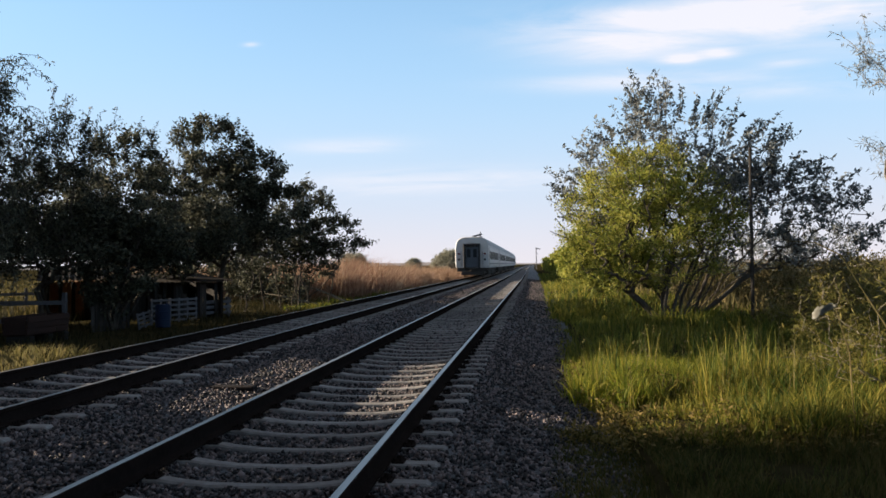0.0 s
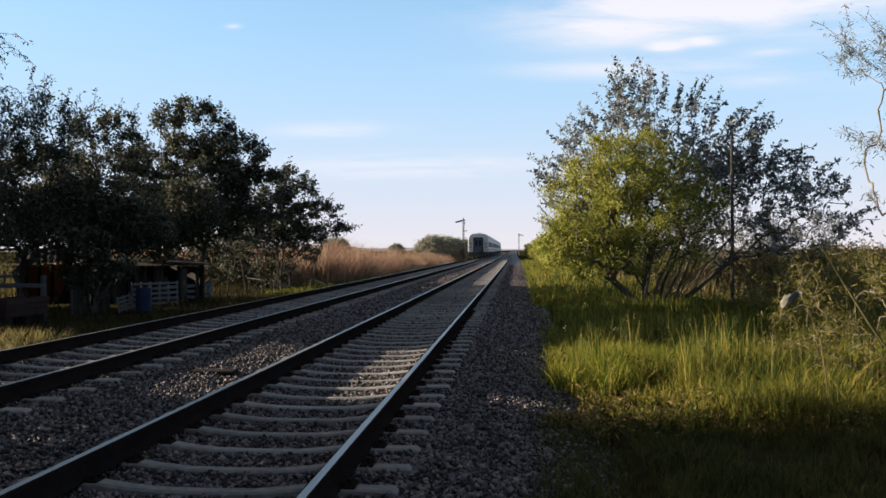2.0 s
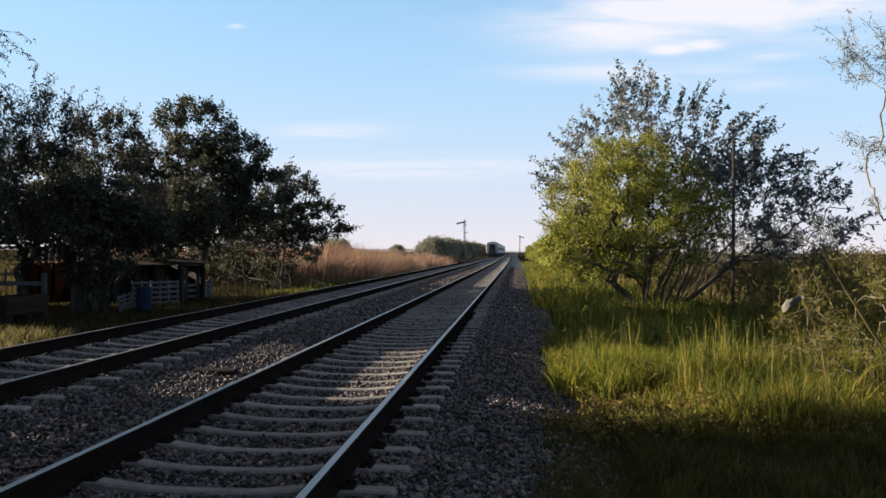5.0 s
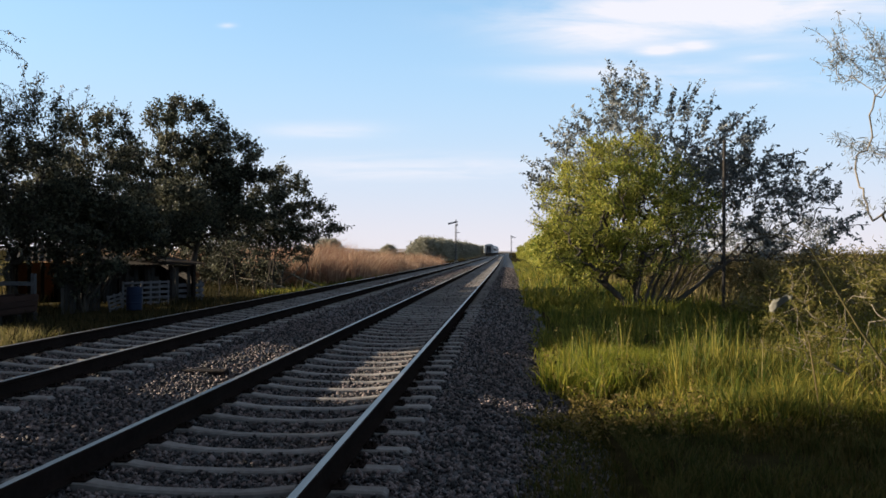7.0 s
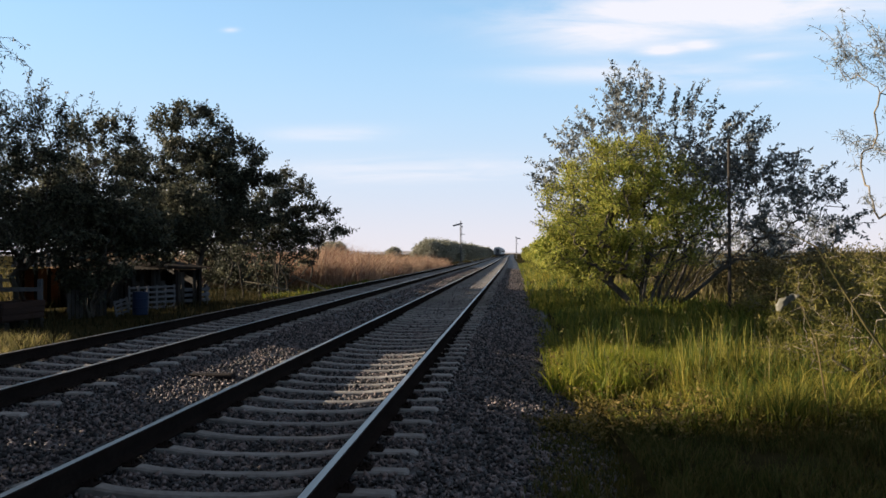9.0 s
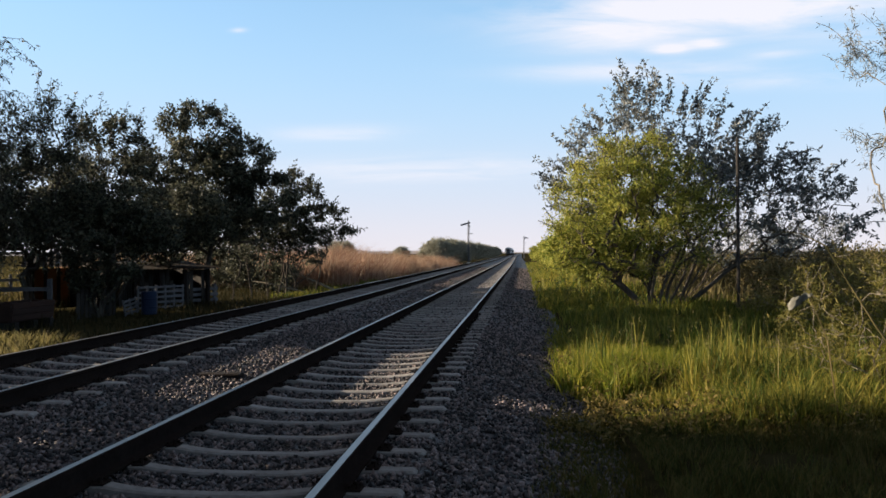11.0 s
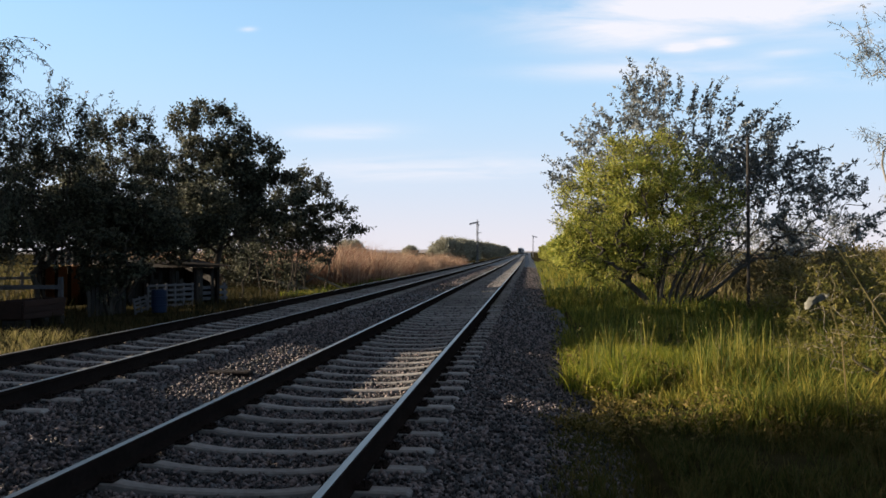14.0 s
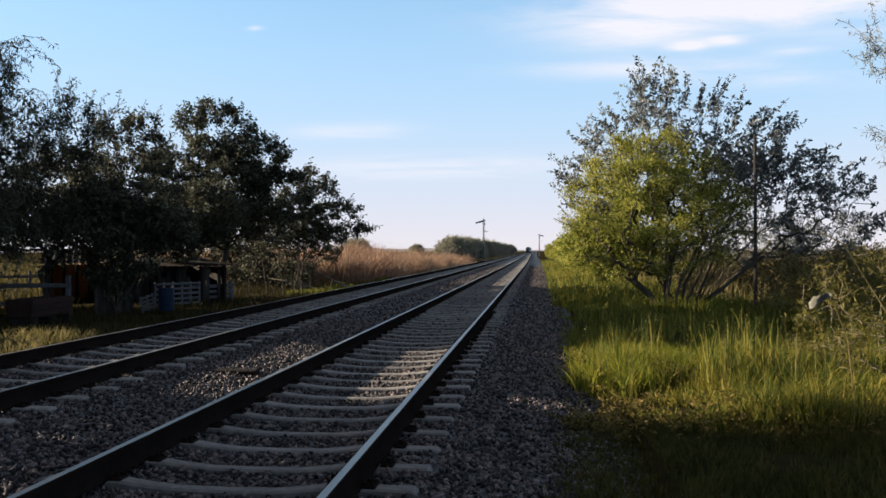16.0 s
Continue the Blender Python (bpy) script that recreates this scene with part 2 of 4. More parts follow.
def thing(name, m, label, category, group="", kind=""):
    e = new(name)
    e.empty_display_size = 0.2
    e.matrix_basis = m
    return tagged(e, label, category, group, kind)


def box(bm, x0, x1, y0, y1, z0, z1, bevel=0.0, m=None):
    r = bmesh.ops.create_cube(bm, size=1, matrix=Matrix.LocRotScale(((x0 + x1) / 2, (y0 + y1) / 2, (z0 + z1) / 2), None, (x1 - x0, y1 - y0, z1 - z0)))
    vs = r["verts"]
    if bevel:
        b = bmesh.ops.bevel(bm, geom=list({e for v in vs for e in v.link_edges}), offset=bevel, segments=1, affect="EDGES")
        vs = list({v for f in b["faces"] for v in f.verts} | {v for v in vs if v.is_valid})
    if m is not None:
        bmesh.ops.transform(bm, matrix=m, verts=vs)
    return bm


def boxed(*a, **k):
    return box(bmesh.new(), *a, **k)


def tube(bm, p, q, r0, r1=None, n=8, caps=True):
    p, q = Vector(p), Vector(q)
    d = q - p
    rot = d.to_track_quat("Z", "Y").to_matrix().to_4x4()
    bmesh.ops.create_cone(bm, cap_ends=caps, segments=n, radius1=r0, radius2=r0 if r1 is None else r1, depth=d.length, matrix=Matrix.Translation((p + q) / 2) @ rot)
    return bm


def extrude_y(profile, ys, mat, name, close=True):
    """A cross section (x, z) drawn along y through ys."""
    n, V, F = len(profile), [], []
    for y in ys:
        V += [(x + bend(y), y, z) for x, z in profile]
    for j in range(len(ys) - 1):
        for i in range(n if close else n - 1):
            a, b = j * n + i, j * n + (i + 1) % n
            F.append((a, b, b + n, a + n))
    if close:
        F.append(tuple(range(n)))
        F.append(tuple(reversed(range((len(ys) - 1) * n, len(ys) * n))))
    return mesh_from(name, V, F, mat)


# ---- the ground and the line ----
RAIL_Z, RAISE = 0.42, 0.10                # rail tops of the near track; the far track lies this much higher
SPACING, FIRST, FAR_FIRST = 0.571, 5.75, 5.90
NEAR_X, FAR_X = -2.086, -5.804
GAUGE = 0.873


def bend(y):
    """How far the line veers to the left at y."""
    f = min(1.0, max(0.0, (y - 60) / 260))
    return -1.1 * f * f * (3 - 2 * f)


def ground_z(x, y):
    z = 0.05 if x > 0 else -0.05
    z += 0.10 * (noise.noise((x * 0.25, y * 0.25, 0)) + 0.5 * noise.noise((x * 0.9, y * 0.9, 3)))
    if -9.0 < x < 1.0:
        z = min(z, -0.12)
    return z if abs(x) < 120 and abs(y) < 150 else -0.05


def build_ground():
    xs = np.unique(np.concatenate([np.linspace(-30, 30, 91), np.geomspace(30, 4000, 24), -np.geomspace(30, 4000, 24)]))
    ys = np.unique(np.concatenate([np.linspace(-25, 60, 111), np.geomspace(60, 4500, 36), -np.geomspace(25, 600, 12)]))
    V = np.array([(x, y, ground_z(x, y)) for y in ys for x in xs])
    n = len(xs)
    F = np.array([(j * n + i, j * n + i + 1, (j + 1) * n + i + 1, (j + 1) * n + i) for j in range(len(ys) - 1) for i in range(n - 1)])
    g = new("ground", quads_mesh("ground", V, F, M["soil"]))
    tagged(g, "flat rough ground of dry soil and sparse grass", "ground", kind="structure")


def bed_z(x):
    """Height of the ballast across the line."""
    pts = [(-9.2, -0.1), (-8.0, 0.10), (-7.2, 0.318), (-6.6, 0.314), (-6.2, 0.280), (-5.4, 0.280), (-5.0, 0.314), (-4.4, 0.318), (-3.75, 0.26),
           (-3.4, 0.222), (-2.9, 0.214), (-2.5, 0.180), (-1.7, 0.180), (-1.25, 0.214), (-0.75, 0.220), (-0.2, 0.170), (0.5, 0.06), (1.1, -0.1)]
    return float(np.interp(x, [p[0] for p in pts], [p[1] for p in pts]))


def build_bed():
    xs = np.linspace(-9.2, 1.1, 70)
    ys = np.unique(np.concatenate([np.linspace(-12, 40, 300), np.geomspace(40, 1500, 60)]))
    V = []
    for y in ys:
        for x in xs:
            amp = 0.016 if y < 45 else 0.0
            V.append((x + bend(y), y, bed_z(x) + amp * noise.noise((x * 3, y * 3, 0)) + amp * 0.7 * noise.noise((x * 9, y * 9, 5))))
    n = len(xs)
    F = [(j * n + i, j * n + i + 1, (j + 1) * n + i + 1, (j + 1) * n + i) for j in range(len(ys) - 1) for i in range(n - 1)]
    tagged(new("ballast_bed", quads_mesh("ballast_bed", V, F, M["ballast"])), "dark grey crushed-stone ballast bed under two tracks", "ballast", kind="structure")


RAIL_PROFILE = [(-0.07, -0.165), (0.07, -0.165), (0.07, -0.15), (0.012, -0.125), (0.010, -0.045), (0.036, -0.034), (0.036, -0.006), (0.026, 0.0),
                (-0.026, 0.0), (-0.036, -0.006), (-0.036, -0.034), (-0.010, -0.045), (-0.012, -0.125), (-0.07, -0.15)]


def rail_mesh():
    ys = list(np.arange(-14, 60, 6.0)) + [60 + 12 * k for k in range(19)] + [400, 800, 1500]
    me = extrude_y(RAIL_PROFILE, ys, M["rail_side"], "rail")
    me.materials.append(M["rail_top"])
    for p in me.polygons:
        xs = [me.vertices[i].co for i in p.vertices]
        if min(c.z for c in xs) > -0.001 and len(xs) == 4:
            p.material_index = 1
    return me


def sleeper_mesh():
    """A concrete sleeper: high seats under the rails, a lower waist between them, bevelled edges."""
    stations = [(-1.31, -0.012, 0.060), (-1.28, 0.008, 0.068), (-0.72, 0.012, 0.068), (-0.56, -0.010, 0.062), (-0.34, -0.030, 0.057), (0, -0.034, 0.055),
                (0.34, -0.030, 0.057), (0.56, -0.010, 0.062), (0.72, 0.012, 0.068), (1.28, 0.008, 0.068), (1.31, -0.012, 0.060)]
    V, F = [], []
    for x, z, w in stations:
        V += [(x, -w, -0.2), (x, -w, z - 0.014), (x, -w + 0.014, z), (x, w - 0.014, z), (x, w, z - 0.014), (x, w, -0.2)]
    for j in range(len(stations) - 1):
        for i in range(5):
            a = j * 6 + i
            F.append((a, a + 6, a + 7, a + 1))
    F += [tuple(range(6)), tuple(range(len(V) - 1, len(V) - 7, -1))]
    return mesh_from("sleeper", V, F, M["concrete"])


def clip_mesh():
    bm = bmesh.new()
    box(bm, -0.05, 0.05, -0.06, 0.06, 0, 0.02, 0.005)
    tube(bm, (-0.03, -0.05, 0.03), (-0.03, 0.05, 0.035), 0.011, n=6)
    tube(bm, (0.025, -0.04, 0.0), (0.025, -0.04, 0.06), 0.014, n=6)
    tube(bm, (-0.03, 0.05, 0.035), (0.035, 0.03, 0.03), 0.011, n=6)
    me = bpy.data.meshes.new("rail_clip")
    bm.to_mesh(me)
    bm.free()
    me.materials.append(M["rail_side"])
    return me


def build_track(x, dz, label, first):
    t = thing("railway_track", pose(x, 0, RAIL_Z + dz), label, "railway track", kind="structure")
    for s in (-GAUGE, GAUGE):
        part("rail", RAIL, None, t, at=pose(s, 0, 0))
    rnd = random.Random(int(-x * 100))
    for i in range(-18, 270):
        y = first + i * SPACING
        s = part("sleeper", SLEEPER, None, t, at=pose(bend(y) + rnd.uniform(-0.02, 0.02), y + rnd.uniform(-0.015, 0.015), -0.165 - 0.008 + rnd.uniform(-0.006, 0.006), 0, rnd.uniform(-0.3, 0.3), rnd.uniform(-0.4, 0.4)))
        if -2 <= i < 26:
            for g in (-GAUGE, GAUGE):
                for side in (-1, 1):
                    part("rail_clip", CLIP, None, s, at=pose(g + side * 0.115, 0, 0.008, 0, 0, 0 if side > 0 else 180))
    V, F = [], []
    sv, sf = [v.co for v in SLEEPER.vertices], [tuple(p.vertices) for p in SLEEPER.polygons]
    for i in range(270, 560):
        k = len(V)
        V += [(v.x + bend(first + i * SPACING), v.y + first + i * SPACING, v.z - 0.173) for v in sv]
        F += [tuple(k + j for j in f) for f in sf]
    tagged(part("distant_sleepers", mesh_from("distant_sleepers", V, F, M["concrete"]), None, t), kind="stuff")


def stones(name, count, region, size, mat, label, seed, zfun):
    """Crushed stones: squashed, skewed eight-faced lumps lying on a surface."""
    rng = np.random.default_rng(seed)
    x0, x1, y0, y1 = region
    u = rng.random(count)
    ys = y0 + (y1 - y0) * u ** 1.6
    xs = rng.uniform(x0, x1, count)
    clear = np.ones(count, bool)
    for tx, first in ((NEAR_X, FIRST), (FAR_X, FAR_FIRST)):
        off = (ys - first + SPACING / 2) % SPACING - SPACING / 2
        clear &= ~((np.abs(xs - tx) < 1.36) & (np.abs(off) < 0.066))
    xs, ys = xs[clear], ys[clear]
    count = len(xs)
    base = np.array([(1, 0, 0), (-1, 0, 0), (0, 1, 0), (0, -1, 0), (0, 0, 1), (0, 0, -1)], float)
    tri = np.array([(0, 2, 4), (2, 1, 4), (1, 3, 4), (3, 0, 4), (2, 0, 5), (1, 2, 5), (3, 1, 5), (0, 3, 5)])
    sc = rng.uniform(0.5, 1.0, (count, 1, 3)) * (size * rng.uniform(0.5, 1.35, count))[:, None, None]
    v = base[None] * sc * rng.uniform(0.6, 1.3, (count, 6, 1)) + rng.normal(0, size * 0.16, (count, 6, 3))
    q = rng.normal(size=(count, 4))
    q /= np.linalg.norm(q, axis=1)[:, None]
    w, a, b, c = q.T
    R = np.stack([np.stack([1 - 2 * (b * b + c * c), 2 * (a * b - c * w), 2 * (a * c + b * w)], 1), np.stack([2 * (a * b + c * w), 1 - 2 * (a * a + c * c), 2 * (b * c - a * w)], 1),
                  np.stack([2 * (a * c - b * w), 2 * (b * c + a * w), 1 - 2 * (a * a + b * b)], 1)], 1)
    v = np.einsum("nij,nkj->nki", R, v)
    zs = np.array([zfun(x) for x in xs]) + rng.uniform(-0.01, 0.022, count)
    v += np.stack([xs, ys, zs], 1)[:, None, :]
    F = (tri[None] + 6 * np.arange(count)[:, None, None]).reshape(-1, 3)
    ob = new(name, quads_mesh(name, v.reshape(-1, 3), F, mat))
    return tagged(ob, label, "gravel", kind="stuff")


# ---- plants ----
def skeleton_of(base, blobs, count, rng, stems, fork):
    """A branching skeleton that grows from the base to points strewn through the crown's blobs."""
    vol = np.array([b[3] * b[4] * b[5] for b in blobs])
    pick = rng.choice(len(blobs), count, p=vol / vol.sum())
    d = rng.normal(size=(count, 3))
    d /= np.linalg.norm(d, axis=1)[:, None]
    d *= rng.random(count)[:, None] ** 0.28
    B = np.array(blobs)
    A = B[pick, :3] + d * B[pick, 3:6]
    A = A[A[:, 2] > 0.25]
    P, parent = [np.array(base, float)], [-1]
    centre = B[:, :3].mean(0)
    for s in range(stems):
        top = np.array(base) + np.array([rng.normal(0, 0.35 * stems ** 0.5), rng.normal(0, 0.35 * stems ** 0.5), 0]) * (fork * 0.5) + np.array([0, 0, fork])
        top[:2] += (centre[:2] - np.array(base)[:2]) * 0.25 * rng.uniform(0.5, 1.5)
        if stems > 2:
            aim = B[s % len(B), :3] + rng.normal(0, 0.35, 3) * B[s % len(B), 3:6]
            top = np.array(base) + (aim - np.array(base)) * rng.uniform(0.55, 0.8)
        prev = 0
        for k in range(1, 5):
            f = k / 4
            P.append(np.array(base) * (1 - f) + top * f + rng.normal(0, 0.05, 3) * (k < 4) + np.array([rng.normal(0, 0.06), rng.normal(0, 0.06), 0]) * (k == 1))
            parent.append(prev)
            prev = len(P) - 1
    for a in A[np.argsort(np.linalg.norm(A - np.array(base), axis=1))]:
        N = np.array(P)
        dist = np.linalg.norm(N - a, axis=1)
        cost = dist + 0.9 * np.maximum(0, N[:, 2] - a[2] + 0.1 * dist) + 0.12 * np.linalg.norm(N - np.array(base), axis=1)
        cost[0] += 2.0
        j = int(cost.argmin())
        n = max(2, int(dist[j] / 0.45))
        start, bow = N[j], rng.normal(0, 0.10, 3) * dist[j] + np.array([0, 0, 0.10 * dist[j]])
        prev = j
        for k in range(1, n + 1):
            f = k / n
            P.append(start * (1 - f) + a * f + bow * math.sin(math.pi * f) + rng.normal(0, 0.03, 3))
            parent.append(prev)
            prev = len(P) - 1
    P, parent = np.array(P), np.array(parent)
    load = np.zeros(len(P))
    kids = np.zeros(len(P), int)
    for i in range(len(P) - 1, 0, -1):
        if kids[i] == 0:
            load[i] = 1
        load[parent[i]] += load[i]
        kids[parent[i]] += 1
    return P, parent, load


def grow_shoots(P, parent, load, count, reach, arc, rng):
    """Single twigs that leave the outer crown, upwards and outwards; arc bends them over."""
    ends = np.where(load <= 1)[0]
    mid = P[ends].mean(0)
    out = np.linalg.norm((P[ends] - mid) / (P[ends].std(0) + 1e-6), axis=1) + 0.5 * (P[ends][:, 2] > mid[2])
    ends = ends[np.argsort(-out)[:max(count, int(len(ends) * 0.45))]]
    P, parent, load = list(P), list(parent), list(load)
    for e in rng.choice(ends, count, replace=len(ends) < count):
        d = P[e] - mid
        d = d / (np.linalg.norm(d) + 1e-6) + np.array([0, 0, 0.55]) + rng.normal(0, 0.28, 3)
        d /= np.linalg.norm(d)
        step, prev = reach * rng.uniform(0.45, 1.2) / 4, int(e)
        for k in range(4):
            P.append(P[prev] + d * step)
            parent.append(prev)
            load.append(1.0)
            prev = len(P) - 1
            d = d + np.array([0, 0, -arc]) + rng.normal(0, 0.06, 3)
            d /= np.linalg.norm(d)
    return np.array(P), np.array(parent), np.array(load)


def wood_mesh(P, parent, load, r_base, r_tip, mat):
    r = r_tip * load ** 0.5
    r = np.minimum(r * min(1.0, r_base / max(r.max(), 1e-6)) if r.max() > r_base else r, r_base)
    r = np.maximum(r, r_tip)
    n = 6
    ang = np.arange(n) * 2 * math.pi / n
    V, F = [], []
    for i in range(1, len(P)):
        p, q = P[parent[i]], P[i]
        d = q - p
        L = np.linalg.norm(d)
        if L < 1e-4:
            continue
        d = d / L
        u = np.cross(d, (0.3, 0.9, 0.1))
        u /= np.linalg.norm(u)
        w = np.cross(d, u)
        r0 = min(r[parent[i]], r[i] * 1.35) if parent[i] else min(r_base, r[i] * 1.5)
        ring = np.cos(ang)[:, None] * u + np.sin(ang)[:, None] * w
        k = len(V)
        V += list(p - d * r0 * 0.3 + ring * r0) + list(q + ring * r[i])
        F += [(k + a, k + (a + 1) % n, k + n + (a + 1) % n, k + n + a) for a in range(n)]
    return quads_mesh("trunk", np.array(V), np.array(F), mat)


def leaves_mesh(name, centres, size, aspect, droop, rng, mat):
    """One folded, pointed leaf of two triangles at every centre."""
    n = len(centres)
    d = rng.normal(size=(n, 3))
    d[:, 2] -= droop
    d /= np.linalg.norm(d, axis=1)[:, None]
    s = np.cross(d, rng.normal(size=(n, 3)))
    s /= np.linalg.norm(s, axis=1)[:, None]
    up = np.cross(d, s)
    L = (size * rng.uniform(0.6, 1.35, n))[:, None]
    W = L * aspect * 0.5
    tip, mid = centres + d * L, centres + d * L * 0.45
    V = np.stack([centres, mid + s * W + up * W * 0.3, tip, mid - s * W + up * W * 0.3], 1).reshape(-1, 3)
    k = 4 * np.arange(n)
    F = np.concatenate([np.stack([k, k + 1, k + 2], 1), np.stack([k, k + 2, k + 3], 1)])
    return quads_mesh(name, V, F, mat)


def tree(name, label, at, blobs, leaf, bark, seed, points=170, per=40, size=0.10, aspect=0.55, spread=0.16, droop=0.3, r_base=0.13, r_tip=0.006, stems=1, fork=1.0, category="tree", strands=0.0, group="", shoots=0, reach=0.6, arc=0.0, shoot_leaves=14, tip=1.0):
    rng = np.random.default_rng(seed)
    P, parent, load = skeleton_of((0, 0, -0.1), blobs, points, rng, stems, fork)
    inner = len(P)
    if shoots:
        P, parent, load = grow_shoots(P, parent, load, shoots, reach, arc, rng)
    t = thing(name, pose(*at), label, category, group)
    part("trunk", wood_mesh(P, parent, load, r_base, r_tip, M[bark]), None, t)
    idx = np.where((load[:inner] <= 2.5) & (np.arange(inner) > 4 * stems))[0]
    par = parent[idx]
    src = np.repeat(np.arange(len(idx)), max(1, int(per * points / max(1, len(idx)))))
    f = rng.random(len(src))[:, None] ** tip
    c = P[idx][src] * f + P[par][src] * (1 - f) + rng.normal(0, spread, (len(src), 3)) * np.array([1, 1, 0.8])
    if strands:
        hang = rng.random(len(src)) * strands
        c[:, 2] -= hang
        c[:, :2] += (c[:, :2] - P[:, :2].mean(0)) * (hang * 0.03)[:, None]
    if shoots:
        twig = np.repeat(np.arange(inner, len(P)), max(1, shoot_leaves // 4))
        f = rng.random(len(twig))[:, None]
        c = np.concatenate([c, P[twig] * f + P[parent[twig]] * (1 - f) + rng.normal(0, 0.035, (len(twig), 3))])
    c = c[c[:, 2] > 0.1]
    part("crown", leaves_mesh("crown", c, size, aspect, droop, rng, M[leaf]), None, t)
    return t


def blades(name, xs, ys, zs, heights, width, lean, mat, label, category, rng, bend=0.35):
    """Bent, tapering blades of three faces each."""
    n = len(xs)
    ang = rng.uniform(0, 2 * math.pi, n)
    a2 = rng.uniform(0, 2 * math.pi, n)
    side = np.stack([np.cos(ang), np.sin(ang), np.zeros(n)], 1) * (width * rng.uniform(0.6, 1.4, n))[:, None]
    tilt = np.stack([np.cos(a2), np.sin(a2), np.zeros(n)], 1) * (heights * rng.uniform(0, lean, n))[:, None]
    b = np.stack([xs, ys, zs], 1)
    up = np.stack([np.zeros(n), np.zeros(n), heights], 1)
    p1 = b + up * 0.5 + tilt * bend
    p2 = b + up * 0.8 + tilt * 0.75
    p3 = b + up * 1.0 + tilt * 1.3
    V = np.stack([b - side, b + side, p1 - side * 0.85, p1 + side * 0.85, p2 - side * 0.5, p2 + side * 0.5, p3], 1).reshape(-1, 3)
    k = 7 * np.arange(n)
    F = np.concatenate([np.stack([k + i, k + j, k + l], 1) for i, j, l in ((0, 1, 3), (0, 3, 2), (2, 3, 5), (2, 5, 4), (4, 5, 6))])
    ob = new(name, quads_mesh(name, V, F, mat))
    return tagged(ob, label, category, kind="stuff")


# ---- things on the line: the leaving train, the signals ----
def coach_section(w, top, n=8):
    """Half-rounded coach section: straight sides from the sill, curved shoulders and a flat-arched roof."""
    pts = [(w / 2 - 0.04, 0.95), (w / 2, 1.15), (w / 2, 2.75)]
    for k in range(1, n + 1):
        a = math.pi / 2 * k / n
        pts.append((w / 2 * math.cos(a) ** 0.5, 2.75 + (top - 2.75) * math.sin(a) ** 0.8))
    return pts


def loft(section, y0, y1, mat, name, round_end=0.12):
    half = section
    full = [(x, z) for x, z in half] + [(-x, z) for x, z in reversed(half[:-1])]
    cz = 2.2
    V, F = [], []
    rings = [(y0, 1 - round_end * 0.35), (y0 + 0.06, 1 - round_end * 0.1), (y0 + 0.16, 1.0), (y1 - 0.16, 1.0), (y1 - 0.06, 1 - round_end * 0.1), (y1, 1 - round_end * 0.35)]
    for y, s in rings:
        V += [(x * s, y, cz + (z - cz) * s) for x, z in full]
    n = len(full)
    for j in range(len(rings) - 1):
        for i in range(n):
            a, b = j * n + i, j * n + (i + 1) % n
            F.append((a, a + n, b + n, b))
    F += [tuple(range(n)), tuple(range(len(V) - 1, len(V) - n - 1, -1))]
    return mesh_from(name, V, F, mat)


COACH_L, COACH_W, COACH_TOP = 24.4, 3.15, 3.88


def bogie_parts(t, y):
    b = part("bogie", boxed(-1.05, 1.05, y - 1.5, y + 1.5, 0.38, 0.62, 0.03), M["coach_dark"], t)
    for wy in (y - 1.2, y + 1.2):
        for s in (-0.84, 0.84):
            bm = tube(bmesh.new(), (s - 0.06, wy, 0.45), (s + 0.06, wy, 0.45), 0.45, n=20)
            tube(bm, (s - 0.02 if s > 0 else s - 0.10, wy, 0.45), (s + 0.10 if s > 0 else s + 0.02, wy, 0.45), 0.15, n=12)
            part("wheel", bm, M["coach_dark"], b)
        part("axle", tube(bmesh.new(), (-0.84, wy, 0.45), (0.84, wy, 0.45), 0.08, n=10), M["coach_dark"], b)


